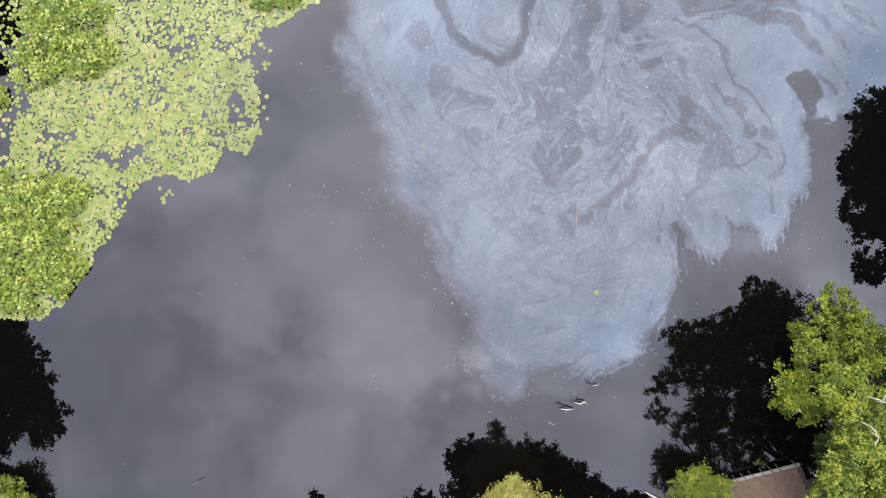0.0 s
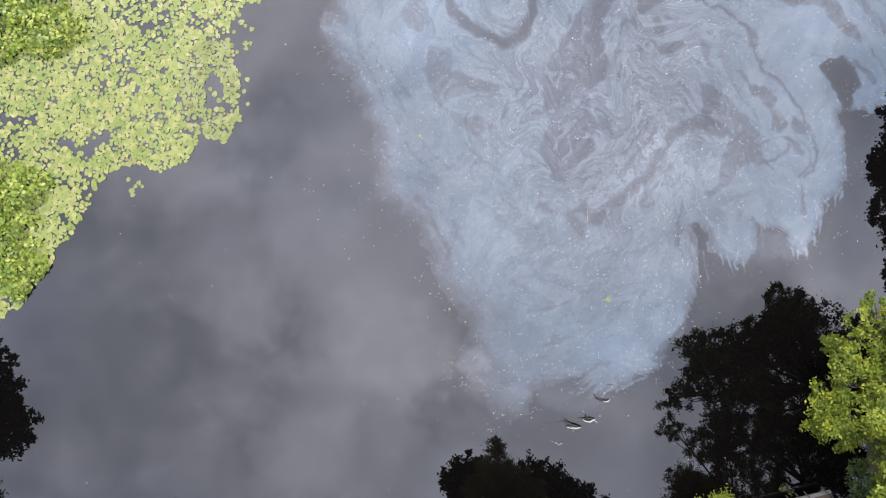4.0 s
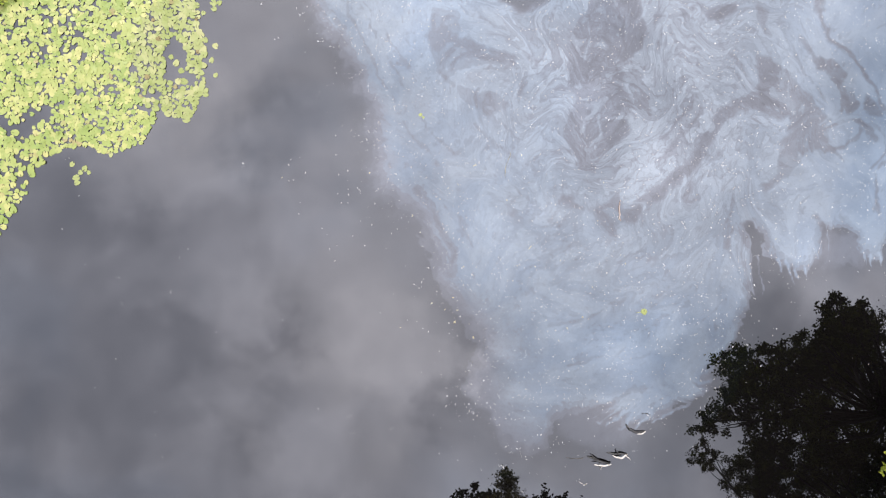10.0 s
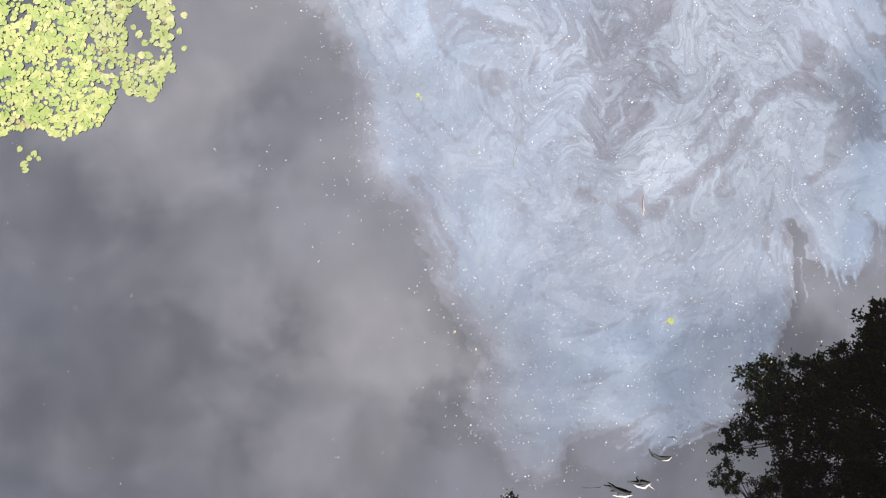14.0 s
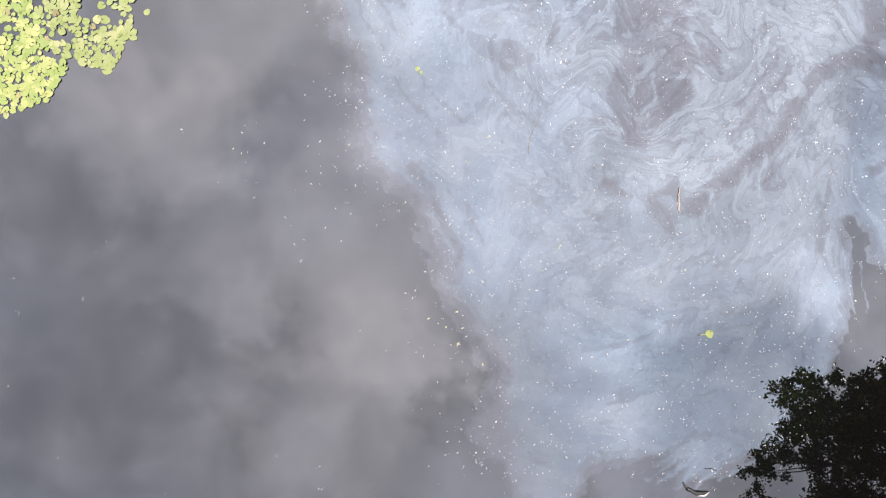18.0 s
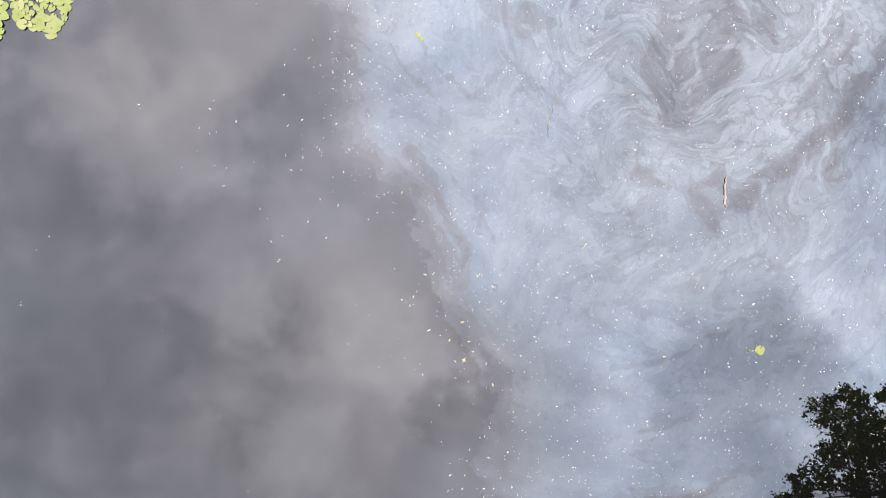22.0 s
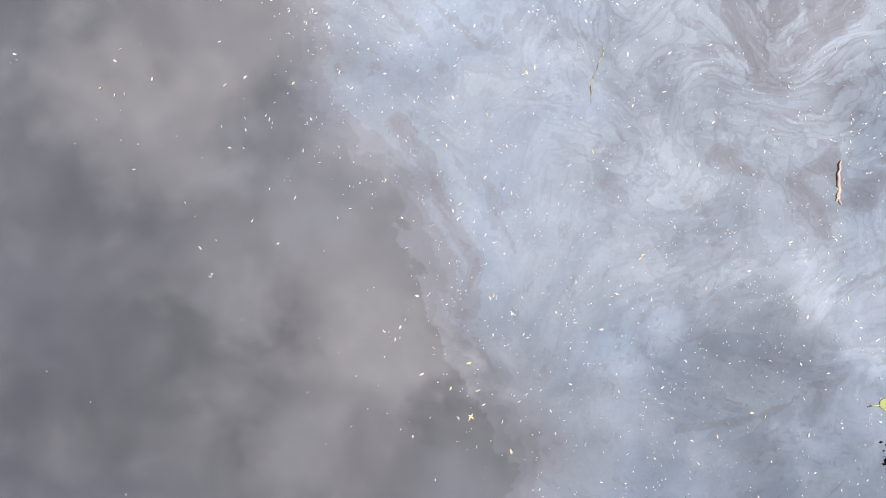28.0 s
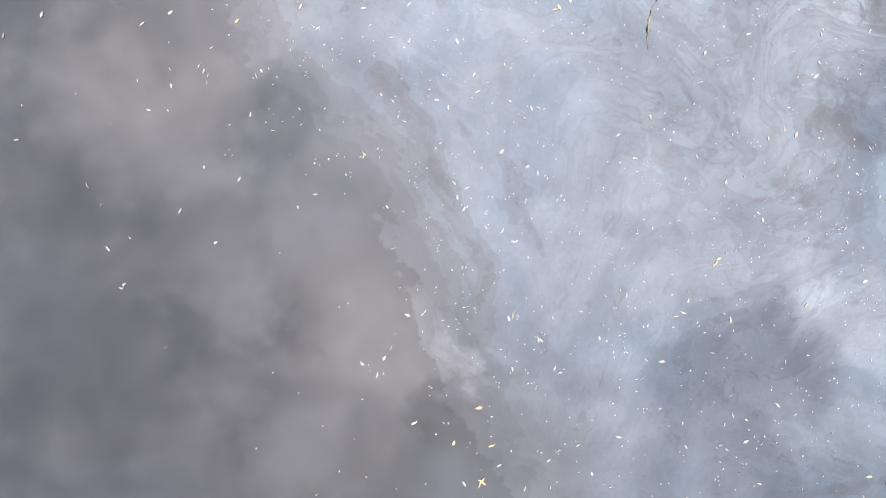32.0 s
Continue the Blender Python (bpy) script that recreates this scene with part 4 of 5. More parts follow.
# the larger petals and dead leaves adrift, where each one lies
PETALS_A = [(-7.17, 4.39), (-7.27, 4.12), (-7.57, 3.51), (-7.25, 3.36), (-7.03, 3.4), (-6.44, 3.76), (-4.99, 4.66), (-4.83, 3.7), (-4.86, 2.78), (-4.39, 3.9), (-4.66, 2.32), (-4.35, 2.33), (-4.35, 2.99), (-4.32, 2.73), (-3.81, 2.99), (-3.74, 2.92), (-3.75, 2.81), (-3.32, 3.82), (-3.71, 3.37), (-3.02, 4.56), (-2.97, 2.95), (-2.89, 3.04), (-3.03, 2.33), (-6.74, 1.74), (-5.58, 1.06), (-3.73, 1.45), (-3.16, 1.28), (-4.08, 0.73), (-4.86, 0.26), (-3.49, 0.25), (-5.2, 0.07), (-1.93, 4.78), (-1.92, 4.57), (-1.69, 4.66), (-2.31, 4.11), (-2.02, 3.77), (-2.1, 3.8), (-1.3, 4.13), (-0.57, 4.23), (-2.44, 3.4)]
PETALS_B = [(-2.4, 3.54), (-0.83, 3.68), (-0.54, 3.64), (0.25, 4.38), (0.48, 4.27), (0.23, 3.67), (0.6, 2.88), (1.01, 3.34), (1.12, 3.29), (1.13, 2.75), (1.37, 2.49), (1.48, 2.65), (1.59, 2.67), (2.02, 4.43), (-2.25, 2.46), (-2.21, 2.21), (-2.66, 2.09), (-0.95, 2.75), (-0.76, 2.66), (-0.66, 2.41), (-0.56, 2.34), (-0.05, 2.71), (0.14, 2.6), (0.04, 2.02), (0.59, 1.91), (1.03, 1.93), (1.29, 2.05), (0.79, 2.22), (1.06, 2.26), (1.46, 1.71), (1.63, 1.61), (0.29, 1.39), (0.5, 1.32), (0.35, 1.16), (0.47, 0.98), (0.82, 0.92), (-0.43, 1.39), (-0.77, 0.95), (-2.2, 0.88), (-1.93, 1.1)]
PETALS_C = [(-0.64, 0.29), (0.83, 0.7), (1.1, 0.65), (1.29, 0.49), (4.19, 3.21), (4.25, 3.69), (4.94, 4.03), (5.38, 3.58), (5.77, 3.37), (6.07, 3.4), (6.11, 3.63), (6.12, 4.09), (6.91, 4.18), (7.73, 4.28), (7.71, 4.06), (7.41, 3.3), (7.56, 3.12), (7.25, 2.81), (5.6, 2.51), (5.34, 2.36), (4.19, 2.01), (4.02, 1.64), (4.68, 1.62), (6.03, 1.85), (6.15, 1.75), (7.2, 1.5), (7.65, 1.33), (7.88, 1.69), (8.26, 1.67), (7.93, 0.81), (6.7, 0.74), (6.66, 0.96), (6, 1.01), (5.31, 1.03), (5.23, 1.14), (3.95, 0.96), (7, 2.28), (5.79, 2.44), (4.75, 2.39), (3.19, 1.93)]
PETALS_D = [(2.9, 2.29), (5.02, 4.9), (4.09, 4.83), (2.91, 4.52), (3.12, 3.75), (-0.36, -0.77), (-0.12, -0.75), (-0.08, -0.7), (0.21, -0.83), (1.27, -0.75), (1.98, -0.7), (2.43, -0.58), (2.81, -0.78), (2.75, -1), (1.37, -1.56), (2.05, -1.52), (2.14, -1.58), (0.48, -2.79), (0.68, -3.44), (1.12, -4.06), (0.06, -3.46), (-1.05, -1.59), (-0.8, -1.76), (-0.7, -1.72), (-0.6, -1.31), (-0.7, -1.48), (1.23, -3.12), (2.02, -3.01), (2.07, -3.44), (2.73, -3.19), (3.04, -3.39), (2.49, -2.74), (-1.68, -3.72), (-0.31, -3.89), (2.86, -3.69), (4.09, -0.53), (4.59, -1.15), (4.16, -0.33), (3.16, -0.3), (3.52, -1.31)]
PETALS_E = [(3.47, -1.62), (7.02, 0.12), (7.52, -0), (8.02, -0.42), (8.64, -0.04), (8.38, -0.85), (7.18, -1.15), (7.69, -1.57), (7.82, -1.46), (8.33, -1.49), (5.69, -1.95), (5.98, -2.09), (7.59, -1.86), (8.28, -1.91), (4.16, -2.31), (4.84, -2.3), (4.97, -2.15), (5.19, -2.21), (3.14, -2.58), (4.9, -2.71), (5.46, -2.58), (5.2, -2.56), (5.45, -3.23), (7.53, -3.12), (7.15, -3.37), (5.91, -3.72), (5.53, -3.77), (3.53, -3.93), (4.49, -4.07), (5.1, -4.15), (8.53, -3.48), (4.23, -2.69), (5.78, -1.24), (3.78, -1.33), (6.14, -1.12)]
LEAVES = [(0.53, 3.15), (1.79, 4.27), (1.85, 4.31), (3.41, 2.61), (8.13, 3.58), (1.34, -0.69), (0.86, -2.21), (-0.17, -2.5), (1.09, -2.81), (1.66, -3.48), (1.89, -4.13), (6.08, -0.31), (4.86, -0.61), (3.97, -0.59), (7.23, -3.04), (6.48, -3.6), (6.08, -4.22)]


def build_specks():
    c = scatter(24000, 0.9, (200, -40, 1560, 830), speck_cover)
    kin = c[rng.uniform(0, 1, len(c)) < 0.16]
    c = np.concatenate([c] + [kin + rng.normal(0, 2.2, kin.shape) for k in range(2)])
    x, y = chart(c[:, 0], c[:, 1])
    pos = np.stack([x, y, np.full(len(c), 0.008)], 1)
    size = 0.015 + 0.056 * rng.beta(0.85, 3.6, len(c))
    size = np.where((np.abs(x) < 8.7) & (np.abs(y - 0.2) < 4.9), np.minimum(size, 0.021), size)
    v_, f_ = many(PETALS, pos, size, rng.normal(1.2, 0.9, len(c)), rng.normal(0, 0.08, len(c)), rng.uniform(0, 6.28, len(c)))
    tagged(new("floating_specks", big_mesh("floating_specks", v_, f_, PETAL)), "scattered cream petals and bits floating on the pond", "petals", kind="stuff")
    meshes = []
    for k, (sv, sf) in enumerate(PETALS):
        meshes.append(mesh_of("floating_leaf", sv, sf, STRAW))
    pale = [mesh_of("floating_petal", sv, sf, PETAL) for sv, sf in PETALS]
    extra = [chart(*q) for q in scatter(420, 20, (480, 60, 1290, 740), speck_cover)]
    extra = [q for q in extra if abs(q[0]) > 8.7 or abs(q[1] - 0.2) > 4.9]
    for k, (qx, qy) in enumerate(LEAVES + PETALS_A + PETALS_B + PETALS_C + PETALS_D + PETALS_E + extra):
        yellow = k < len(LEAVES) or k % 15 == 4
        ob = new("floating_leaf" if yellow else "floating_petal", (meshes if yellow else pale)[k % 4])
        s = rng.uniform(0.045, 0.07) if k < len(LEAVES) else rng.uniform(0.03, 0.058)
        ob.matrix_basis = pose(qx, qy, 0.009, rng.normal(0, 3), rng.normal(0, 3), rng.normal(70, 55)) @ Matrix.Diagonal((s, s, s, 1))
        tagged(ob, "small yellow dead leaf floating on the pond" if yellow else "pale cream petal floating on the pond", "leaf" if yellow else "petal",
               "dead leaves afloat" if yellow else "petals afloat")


build_specks()


def tuft(x, y, blades, mat, label, reach=0.09):
    """A small torn leaf cluster afloat: blades fanned from one point."""
    root = tagged(new("leaf_cluster"), label, "leaf cluster")
    root.matrix_basis = pose(x, y, 0.008, 0, 0, rng.uniform(0, 360))
    for k in range(blades):
        sv, sf = PETALS[k % 4]
        ob = part("blade", mesh_of("blade", (sv + [0.6, 0, 0]) * reach * 0.5 * rng.uniform(0.5, 1.1), sf, mat), root)
        ob.matrix_basis = pose(rng.normal(0, 0.02), rng.normal(0, 0.02), 0.002 * k, 0, -4, -100 + k * 220 / max(blades - 1, 1) + rng.uniform(-30, 30))


tuft(0.95, -3.4, 4, STRAW, "curled orange-yellow leaf cluster afloat", 0.13)
tuft(4.58, 0.31, 4, STRAW, "pale buff leaf cluster afloat", 0.11)
tuft(-4.95, -0.53, 3, PETAL, "pale torn leaf cluster afloat on open water", 0.09)
tuft(1.77, -1.04, 5, PETAL, "ring of cream petals afloat on the film", 0.09)
tuft(-1.15, 1.77, 2, STRAW, "small bright yellow leaf pair afloat", 0.1)

# ---------------------------------------------------------------- sticks and branches in the water


def wobbly(points, radii, name, mat, parent, label=""):
    """A bent, tapering stick through points, with small kinks."""
    out, rad = [], []
    for i in range(len(points) - 1):
        a, b = Vector(points[i]), Vector(points[i + 1])
        for s in range(3):
            q = a.lerp(b, s / 3)
            if i or s:
                q += Vector(rng.normal(0, 0.012, 3))
            out.append(q)
            rad.append(radii[i] + (radii[i + 1] - radii[i]) * s / 3)
    out.append(Vector(points[-1]))
    rad.append(radii[-1])
    v_, f_ = tube(out, [q * 1.2 for q in rad], 8)
    return part(name, mesh_of(name, v_, f_, mat, True), parent, label)


def branch(x, y, label, stems, category="branch", size=0.75):
    """A fallen branch: stems are (points, radii, material)."""
    root = tagged(new("fallen_branch"), label, category)
    root.location = (x, y, 0)
    root.scale = (size, size, size)
    for k, (points, radii, mat) in enumerate(stems):
        wobbly(points, radii, "stem" if k == 0 else "side_twig", mat, root)


# the dark stems stand in for the pale bough's reflection in the water
branch(8.2, -10.1, "bleached forked branch above water with its dark reflection modelled",
       [([(-0.85, 0.35, 0.02), (-0.35, 0.2, 0.2), (0.1, 0.05, 0.3), (0.5, -0.02, 0.22), (0.75, -0.02, -0.05)], [0.03, 0.05, 0.06, 0.055, 0.04], DRIFT),
        ([(-0.1, 0.12, 0.25), (-0.4, 0.32, 0.3), (-0.65, 0.5, 0.12)], [0.04, 0.03, 0.012], DRIFT),
        ([(-0.45, -0.1, 0.3), (-0.1, -0.1, 0.42), (0.3, -0.14, 0.4), (0.7, -0.1, 0.22)], [0.02, 0.04, 0.045, 0.02], PALE), ([(0.1, -0.12, 0.4), (0.04, -0.3, 0.25), (0.08, -0.5, 0.02)], [0.03, 0.025, 0.02], PALE)])
# dark stems modelled alongside as the reflection of the pale branch
branch(9.1, -9.75, "bleached curved branch with its dark reflection modelled as a bough",
       [([(-0.4, 0.0, 0.1), (-0.2, -0.1, 0.22), (0.15, -0.14, 0.28), (0.45, 0.02, 0.2), (0.62, 0.0, -0.03)], [0.02, 0.04, 0.045, 0.04, 0.03], PALE),
        ([(0.4, 0.0, 0.22), (0.6, -0.1, 0.3), (0.75, -0.28, 0.25)], [0.025, 0.02, 0.01], PALE),
        ([(-0.75, 0.12, -0.02), (-0.3, 0.08, 0.12), (0.2, 0.12, 0.18), (0.55, 0.1, 0.05)], [0.035, 0.05, 0.055, 0.03], DRIFT), ([(-0.1, 0.1, 0.18), (-0.15, 0.28, 0.25), (-0.1, 0.4, 0.1)], [0.035, 0.03, 0.012], DRIFT)])
branch(9.95, -8.55, "dark wet bent branch in the water",
       [([(-0.5, 0.3, 0.02), (-0.35, 0.05, 0.06), (0.0, -0.08, 0.08), (0.45, -0.02, 0.03)], [0.025, 0.055, 0.06, 0.025], DRIFT), ([(0.05, -0.16, 0.06), (0.3, -0.14, 0.07), (0.45, -0.02, 0.06)], [0.02, 0.026, 0.015], PALE)], size=1.0)
branch(7.0, -9.95, "thin pale twig drifting flat on the water", [([(-0.6, 0.02, 0.01), (-0.1, -0.03, 0.02), (0.4, -0.02, 0.02), (0.65, 0.12, 0.01)], [0.008, 0.013, 0.013, 0.006], BARK)], "twig")
branch(7.45, -11.2, "short pale twig drifting on the water", [([(-0.35, 0.15, 0.01), (0.0, -0.08, 0.02), (0.25, 0.05, 0.02)], [0.009, 0.014, 0.007], PALE)], "twig")
branch(10.45, -7.75, "thin forked twig at the film's edge", [([(-0.3, 0.02, 0.01), (0.0, 0.06, 0.03), (0.3, -0.04, 0.02)], [0.01, 0.016, 0.01], DRIFT), ([(0.02, 0.06, 0.03), (0.1, -0.12, 0.03), (0.28, -0.2, 0.02)], [0.012, 0.012, 0.006], PALE)], "twig")
branch(8.96, 2.2, "straight pinkish stick drifting in the film",
       [([(0.02, 0.5, 0.015), (-0.03, 0.2, 0.025), (0.0, -0.1, 0.03), (-0.01, -0.35, 0.025), (0.06, -0.5, 0.015)], [0.012, 0.022, 0.026, 0.026, 0.012], TWIG),
        ([(0.0, -0.3, 0.03), (-0.05, -0.38, 0.03), (-0.07, -0.44, 0.02)], [0.014, 0.01, 0.006], PALE)], "stick", 1.0)
branch(3.42, 4.3, "thin brown twisted stick drifting in the film",
       [([(0.1, 0.68, 0.012), (0.13, 0.5, 0.018), (0.04, 0.32, 0.02), (-0.04, 0.12, 0.016), (-0.11, -0.1, 0.022), (-0.12, -0.35, 0.02), (-0.1, -0.6, 0.01)], [0.006, 0.012, 0.01, 0.007, 0.014, 0.015, 0.005], OLIVE)], "stick", 1.0)
branch(-15.3, -14.75, "thin bare twig standing from open water",
       [([(-0.65, -0.35, 0.01), (-0.1, 0.0, 0.06), (0.35, 0.2, 0.14), (0.7, 0.35, 0.02)], [0.012, 0.025, 0.025, 0.01], DRIFT), ([(-0.1, -0.02, 0.06), (-0.3, -0.25, 0.1), (-0.5, -0.3, 0.04)], [0.016, 0.014, 0.008], PALE)], "twig")
branch(13.9, -15.9, "stout bleached log lying on the bank", [([(-0.9, 0.6, 0.15), (-0.3, 0.25, 0.25), (0.4, -0.1, 0.3), (1.0, -0.4, 0.35)], [0.06, 0.1, 0.12, 0.1], PALE)], "log", 0.6)

# ---------------------------------------------------------------- trees and bushes


def leaf_cloud(lobes, per_area, leaf, flat, dense, ragged):
    """Leaves in sprays at the ends of the twigs of each lobe (x, y, z, radius); flat: how much the leaves lie level."""
    pos = []
    for x, y, z, r in lobes:
        k = int(17 * dense * r * r)
        d = rng.normal(0, 1, (k, 3))
        d /= np.linalg.norm(d, axis=1)[:, None]
        reach = r * rng.uniform(0.2, 1.0, k) ** 0.5 * (1 - ragged + 1.6 * ragged * value_noise(d[:, 0] * 1.9 + x, d[:, 1] * 1.9 + d[:, 2] * 2.1 + y, 51))
        sprays = d * reach[:, None] * [1, 1, 0.8] + [x, y, z]
        n_ = max(int(per_area * 0.5), 8)
        off_ = rng.normal(0, 1, (k, n_, 3))
        off_ *= rng.uniform(0.45, 1.5, (k, 1, 3)) * (0.09 + 0.045 * r) * [1, 1, 0.5]
        pos.append((sprays[:, None, :] + off_).reshape(-1, 3))
    pos = np.concatenate(pos)
    k = len(pos)
    shape = np.array([(-1, 0, 0), (0, -0.55, 0.12), (1, 0, 0.05), (0, 0.55, 0.12), (-0.2, 0, -0.08)])
    faces = np.array([(0, 1, 4), (4, 1, 2), (4, 2, 3), (0, 4, 3)])
    v_ = turned(shape, pos, leaf * rng.uniform(0.55, 1.1, k), rng.uniform(0, 6.28, k), rng.normal(0, 1.15 - flat, k), rng.uniform(0, 6.28, k))
    f_ = (faces[None] + (np.arange(k) * 5)[:, None, None]).reshape(-1, 3)
    return v_, f_


def tree(name, label, base, lobes, mat, leaf=0.16, per_area=42, thick=0.22, flat=0.5, category="tree", dense=1.0, ragged=0.5):
    """A trunk from base, a limb to each lobe, and a crown of leaves."""
    root = tagged(new(name), label, category)
    root.location = base
    o = Vector(base)
    mid = sum((Vector(q[:3]) for q in lobes), Vector()) / len(lobes) - o
    fork = Vector((mid.x * 0.35, mid.y * 0.35, max(mid.z * 0.5, 0.4)))
    pts = [(0, 0, -0.3), (fork.x * 0.3 + rng.normal(0, 0.05), fork.y * 0.3, fork.z * 0.5), tuple(fork), tuple(fork.lerp(mid, 0.6))]
    v_, f_ = tube(pts, [thick * 1.25, thick, thick * 0.8, thick * 0.45], 9)
    part("trunk", mesh_of("trunk", v_, f_, BARK, True), root, "grey-brown trunk")
    for x, y, z, r in lobes:
        end = Vector((x, y, z)) - o
        knee = fork.lerp(end, 0.5) + Vector(rng.normal(0, 0.25, 3))
        pieces = [tube([tuple(fork.lerp(mid, 0.2)), tuple(knee), tuple(end)], [thick * 0.5, thick * 0.32, thick * 0.12], 6)]
        for _ in range(5):
            d = Vector(rng.normal(0, 1, 3)).normalized()
            s = knee.lerp(end, rng.uniform(0.1, 0.95))
            tip = end + Vector((d.x, d.y, d.z * 0.7)) * r * 0.55
            pieces.append(tube([tuple(s), tuple(s.lerp(tip, 0.55) + Vector(rng.normal(0, 0.12, 3))), tuple(tip)], [thick * 0.18, thick * 0.11, 0.012], 5))
        v_, f_ = joined(pieces)
        part("limb", mesh_of("limb", v_, f_, BARK, True), root)
    v_, f_ = leaf_cloud([(x - base[0], y - base[1], z - base[2], r) for x, y, z, r in lobes], per_area, leaf, flat, dense, ragged)
    part("crown", big_mesh("crown", v_, f_, mat), root)
    return root


big_tree = tree("broadleaf_tree", "large yellow-green broadleaf tree overhanging the water", (27.6, -10.5, 0.5),
     [(19.7, -7.6, 6.4, 2.0), (23.6, -5.3, 5.2, 1.7), (21.7, -5.3, 5.0, 1.3), (20.3, -6.0, 5.8, 1.4), (25.7, -4.4, 7.4, 2.2), (22.6, -9.2, 7.6, 2.2), (24.8, -7.6, 9.2, 2.8), (28.5, -6.5, 8.5, 3.4), (27.5, -11.5, 8.5, 3.4), (22.6, -6.3, 5.6, 2.0), (20.7, -8.8, 3.7, 1.5),
      (24.0, -11.0, 6.5, 2.0), (20.0, -7.0, 9.6, 2.0), (25.6, -3.7, 7.8, 1.4), (24.2, -3.4, 4.0, 1.2), (22.0, -5.0, 2.4, 0.8), (22.6, -2.7, 4.2, 0.7), (22.7, -3.8, 4.0, 1.1), (24.1, -4.4, 4.4, 1.2), (21.3, -4.7, 3.2, 0.8), (18.6, -11.0, 10.5, 1.3), (19.8, -9.7, 10.0, 1.9), (21.8, -11.2, 9.6, 1.9)], OAK, 0.11, 120, 0.3, 0.55, dense=0.78)
for bx, by, bz, turn, size in ((20.0, -6.8, 11.5, -20, 0.36), (20.15, -6.7, 11.5, 80, 0.3), (19.75, -8.2, 11.5, -60, 0.42), (19.85, -8.6, 11.5, -125, 0.34)):
    bare = wobbly([(-0.75, 0, -1.6), (-0.55, 0, -0.25), (-0.1, 0.05, 0.05), (0.35, -0.1, 0.1), (0.8, 0.1, 0.15)], [0.06, 0.055, 0.05, 0.04, 0.015], "dead_branch", PALE, big_tree, "bleached dead branch")
    bare.matrix_basis = Matrix.Translation((-27.6, 10.5, -0.5)) @ pose(bx, by, bz, 0, 0, turn) @ Matrix.Diagonal((size, size, size, 1))
tree("broadleaf_tree", "tall broadleaf tree behind the hut", (20.6, -18.6, 0.5), [(21.0, -14.6, 10.2, 2.0), (22.0, -17.0, 9.0, 2.4), (19.2, -17.6, 8.5, 2.2), (22.4, -14.4, 10.4, 1.8), (18.2, -13.3, 10.5, 1.1)], OAK, 0.08, 190)
tree("broadleaf_tree", "tall broadleaf tree on the bank", (26.0, -17.0, 0.5), [(23.6, -13.1, 9.0, 2.1), (26.2, -13.6, 9.5, 2.4), (24.5, -16.0, 9.0, 2.4), (29.0, -15.0, 9.0, 2.8), (21.8, -13.0, 9.4, 1.6)], OAK, 0.08, 190, 0.3)
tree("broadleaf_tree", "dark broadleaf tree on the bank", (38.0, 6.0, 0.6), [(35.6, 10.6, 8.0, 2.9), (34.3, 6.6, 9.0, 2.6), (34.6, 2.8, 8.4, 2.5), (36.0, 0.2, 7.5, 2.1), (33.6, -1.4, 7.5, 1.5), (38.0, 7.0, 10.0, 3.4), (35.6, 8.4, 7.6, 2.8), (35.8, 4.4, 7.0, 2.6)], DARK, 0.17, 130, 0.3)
# undergrowth added below the crowns, its shade put into the dark leaf colour
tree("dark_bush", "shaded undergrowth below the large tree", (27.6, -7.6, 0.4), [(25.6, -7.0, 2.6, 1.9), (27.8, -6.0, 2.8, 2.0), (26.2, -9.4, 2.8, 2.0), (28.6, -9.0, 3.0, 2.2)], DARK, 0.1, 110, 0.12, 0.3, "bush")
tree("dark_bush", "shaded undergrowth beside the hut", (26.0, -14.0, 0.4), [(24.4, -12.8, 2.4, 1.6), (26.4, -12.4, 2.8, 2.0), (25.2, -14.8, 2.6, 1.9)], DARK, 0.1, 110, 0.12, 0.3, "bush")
tree("golden_bush", "golden yellow feathery conifer on the bank", (4.6, -17.4, 0.3), [(4.6, -15.0, 4.4, 1.8), (4.6, -15.8, 4.0, 2.2), (4.3, -13.1, 5.3, 0.7), (3.5, -15.7, 3.6, 1.6), (5.8, -15.7, 3.4, 1.6)], GOLD, 0.06, 150, 0.14, 0.2, "conifer", 3.5)
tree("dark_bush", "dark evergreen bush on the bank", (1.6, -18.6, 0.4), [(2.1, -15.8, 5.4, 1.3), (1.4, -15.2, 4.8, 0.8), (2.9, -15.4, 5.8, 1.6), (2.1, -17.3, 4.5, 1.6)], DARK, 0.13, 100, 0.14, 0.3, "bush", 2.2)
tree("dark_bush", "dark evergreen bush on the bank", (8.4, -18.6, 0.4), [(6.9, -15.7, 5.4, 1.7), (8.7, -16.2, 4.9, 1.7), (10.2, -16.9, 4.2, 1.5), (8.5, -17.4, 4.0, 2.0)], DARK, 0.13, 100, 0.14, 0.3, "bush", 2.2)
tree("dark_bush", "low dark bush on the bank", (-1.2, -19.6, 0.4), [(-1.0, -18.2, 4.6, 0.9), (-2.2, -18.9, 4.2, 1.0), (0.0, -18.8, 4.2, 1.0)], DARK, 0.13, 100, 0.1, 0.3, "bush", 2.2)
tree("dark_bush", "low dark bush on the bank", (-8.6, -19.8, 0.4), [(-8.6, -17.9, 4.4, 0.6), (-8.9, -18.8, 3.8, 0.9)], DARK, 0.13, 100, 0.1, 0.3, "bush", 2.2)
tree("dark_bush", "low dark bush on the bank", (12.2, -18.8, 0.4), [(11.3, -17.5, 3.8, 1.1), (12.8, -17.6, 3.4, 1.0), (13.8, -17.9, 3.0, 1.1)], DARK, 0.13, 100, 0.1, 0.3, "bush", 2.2)
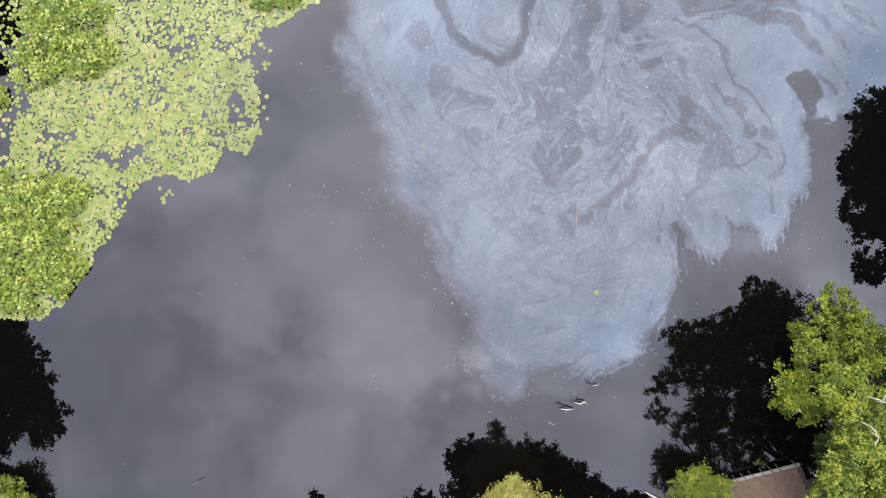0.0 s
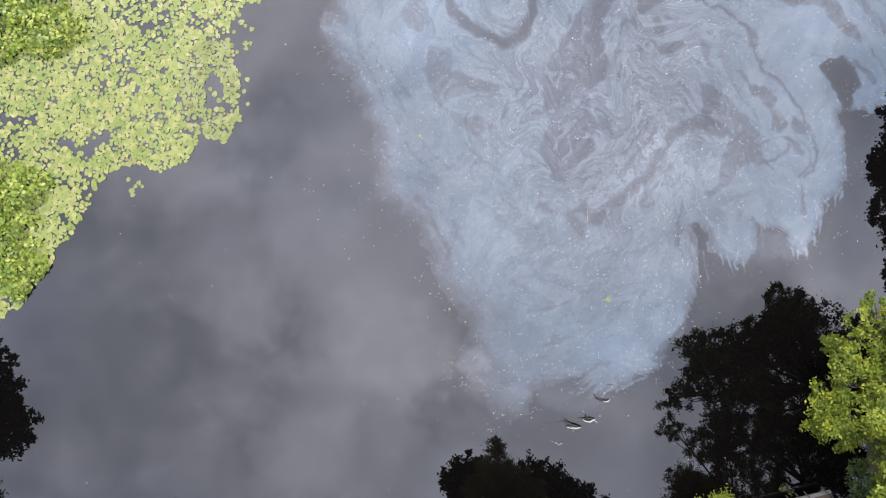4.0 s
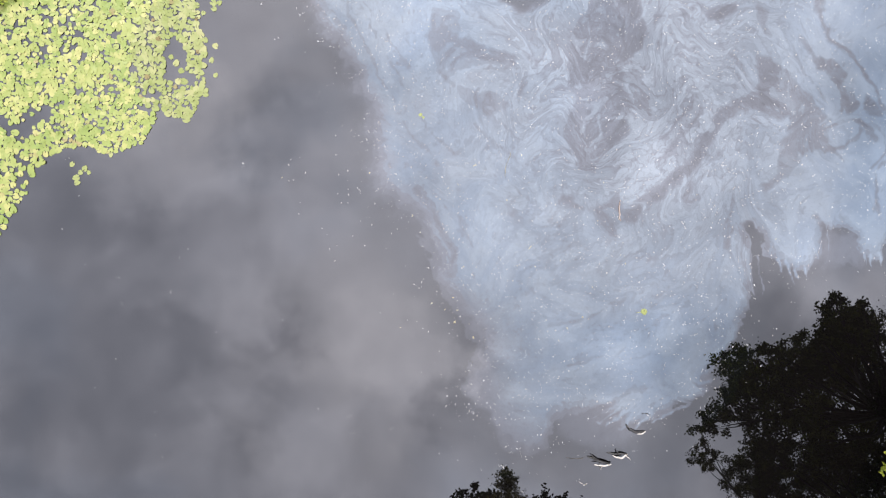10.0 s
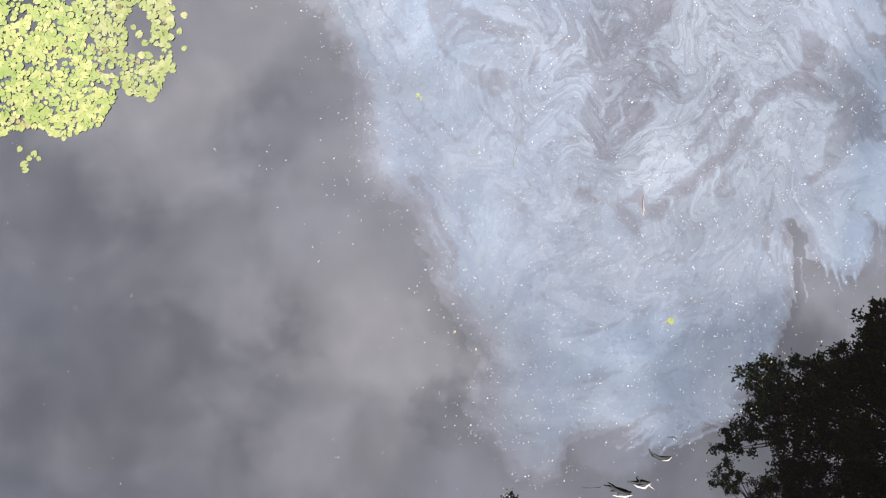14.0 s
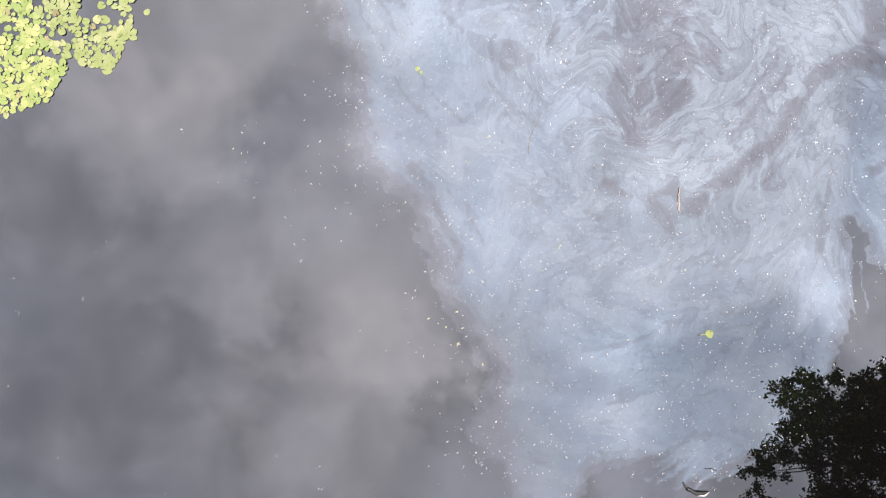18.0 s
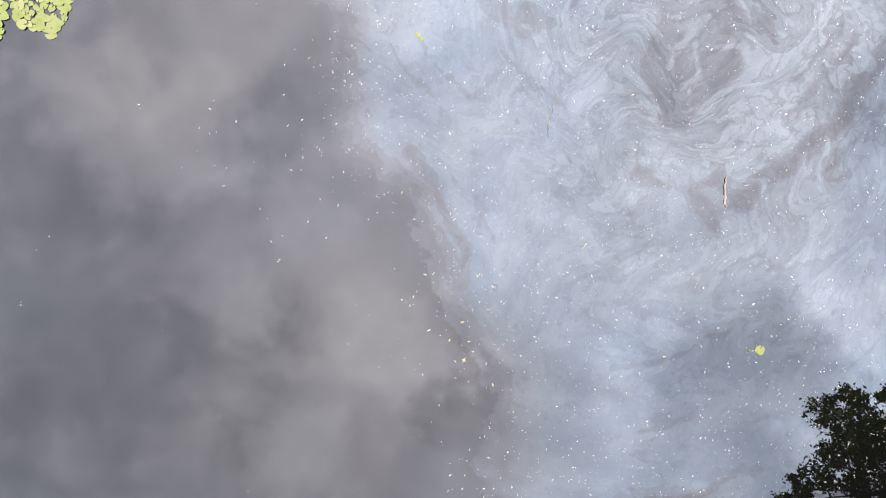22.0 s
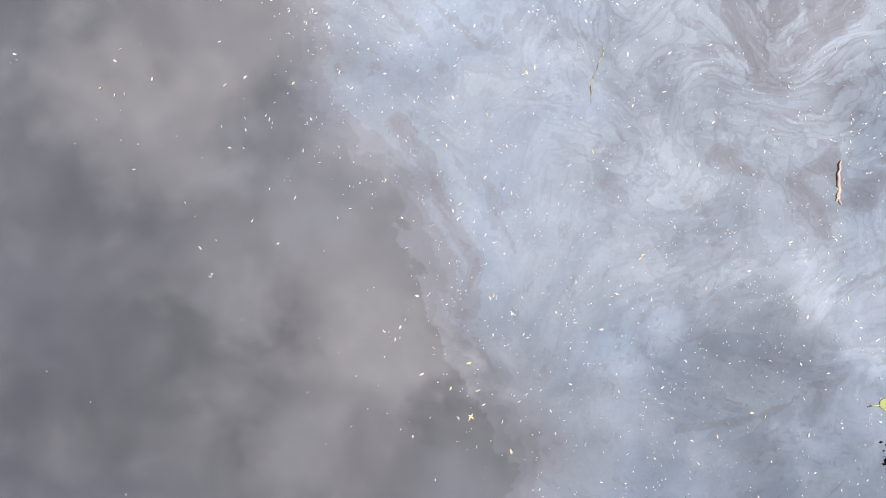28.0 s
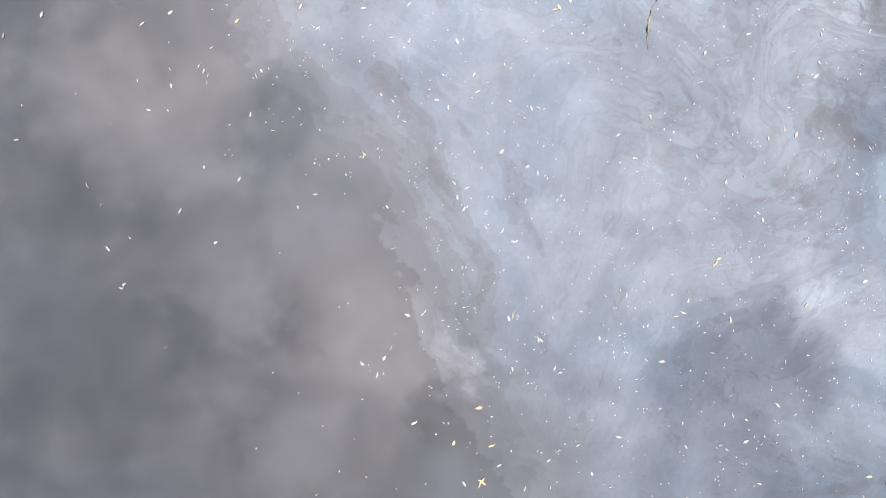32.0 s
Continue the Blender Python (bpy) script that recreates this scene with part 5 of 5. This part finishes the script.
tree("lime_bush", "rounded lime-green tree beside the hut", (15.6, -15.9, 0.4), [(16.1, -14.25, 1.9, 1.2), (15.4, -14.6, 1.6, 0.9), (17.0, -14.7, 1.7, 1.05), (16.1, -15.4, 1.7, 1.4)], LIME, 0.06, 160, 0.12, 0.4, "tree", 2.8)
tree("lime_bush", "fresh green bush on the bank", (-26.4, -16.6, 0.4), [(-26.6, -15.2, 1.1, 1.2), (-27.6, -15.2, 1.1, 1.2), (-26.0, -15.9, 1.0, 1.0), (-28.4, -15.7, 1.2, 1.3)], LIME, 0.09, 90, 0.1, 0.4, "bush", 2.5)
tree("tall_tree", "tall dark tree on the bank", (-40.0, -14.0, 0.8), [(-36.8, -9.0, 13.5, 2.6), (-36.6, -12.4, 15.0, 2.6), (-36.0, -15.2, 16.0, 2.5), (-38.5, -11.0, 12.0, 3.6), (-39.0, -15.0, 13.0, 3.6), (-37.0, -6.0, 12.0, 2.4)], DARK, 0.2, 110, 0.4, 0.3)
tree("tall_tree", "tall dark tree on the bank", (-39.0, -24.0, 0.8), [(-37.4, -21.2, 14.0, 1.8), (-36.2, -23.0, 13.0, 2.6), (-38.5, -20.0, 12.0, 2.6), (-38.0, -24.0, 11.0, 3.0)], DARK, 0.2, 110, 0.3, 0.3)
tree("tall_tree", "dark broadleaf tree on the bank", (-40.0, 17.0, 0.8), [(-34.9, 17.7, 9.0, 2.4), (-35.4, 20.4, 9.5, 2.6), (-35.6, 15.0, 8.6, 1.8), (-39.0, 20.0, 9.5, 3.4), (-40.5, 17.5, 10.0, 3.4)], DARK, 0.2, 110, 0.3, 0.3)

tree("bank_plant", "small green plant below the eaves of the hut", (20.7, -13.75, 0.0), [(20.6, -13.6, 0.42, 0.3), (20.9, -13.7, 0.36, 0.25), (20.35, -13.7, 0.34, 0.22)], LIME, 0.06, 60, 0.02, 0.4, "plant")

# ---------------------------------------------------------------- boathouse


def build_hut():
    hut = tagged(new("boathouse"), "small wooden boathouse with a brown shingled roof", "boathouse")
    hut.matrix_basis = pose(18.4, -14.88, 0.0, 0, 0, 13.9)
    L, D, Z, R = 4.75, 4.8, 0.6, 0.9       # length of the eaves, depth, eaves height, rise to the ridge
    for name, b in (("front_wall", (0.15, -0.30, -0.6, L - 0.15, -0.2, Z - 0.05)), ("back_wall", (0.15, -D + 0.3, -0.2, L - 0.15, -D + 0.4, Z - 0.05)),
                    ("side_wall", (0.15, -D + 0.4, -0.4, 0.25, -0.3, Z - 0.05)), ("side_wall", (L - 0.25, -D + 0.4, -0.4, L - 0.15, -0.3, Z - 0.05))):
        part(name, mesh_of(name, *box(*b), WALLING), hut)
    slope = math.atan2(R, D / 2)
    run = math.hypot(R, D / 2)
    shingle = mesh_of("shingle", *box(0, -0.205, 0, 0.229, 0, 0.016), SHINGLE)
    for side in (0, 1):
        roof = part("roof", mesh_of("roof", *box(0, -run, -0.05, L, 0, 0.0), WALLING), hut, "brown shingled roof slope")
        roof.matrix_basis = pose(0, 0, Z, -math.degrees(slope), 0, 0) if side == 0 else pose(L, -D, Z, -math.degrees(slope), 0, 180)
        if side:
            continue
        rows = int(run / 0.17)
        for i in range(rows):
            for k in range(20 - i % 2):
                s = part("shingle", shingle, roof)
                s.matrix_basis = pose(k * 0.2325 + rng.uniform(-0.006, 0.006) + (0.116 if i % 2 else 0.004), -i * 0.17 + rng.uniform(-0.008, 0.008), 0.006 + rng.uniform(0, 0.004), 4.5, 0, rng.normal(0, 0.6))
    part("fascia_board", mesh_of("fascia_board", *box(-0.08, 0.0, Z - 0.14, L + 0.08, 0.13, Z + 0.02), BOARD), hut, "grey weathered fascia board")
    part("gutter_board", mesh_of("gutter_board", *box(-0.05, 0.135, Z - 0.10, L + 0.05, 0.17, Z + 0.0), BOARD), hut)
    for x in (0.65, 1.2, 1.75, 2.4, 3.0, 3.5, 4.55):
        r = part("rafter_tail", mesh_of("rafter_tail", *box(-0.026, -0.2, -0.05, 0.026, 0.42, 0.03), BARK), hut)
        r.matrix_basis = pose(x, 0.1, Z + 0.03, -8, 0, rng.uniform(20, 34))
    barge = part("barge_board", mesh_of("barge_board", *box(-0.03, -run, -0.08, 0.03, 0.05, 0.05), BARK), hut)
    barge.matrix_basis = pose(L + 0.04, 0, Z, -math.degrees(slope), 0, 0)
    barge = part("barge_board", mesh_of("barge_board", *box(-0.03, -run, -0.08, 0.03, 0.05, 0.05), BARK), hut)
    barge.matrix_basis = pose(-0.04, 0, Z, -math.degrees(slope), 0, 0)


build_hut()
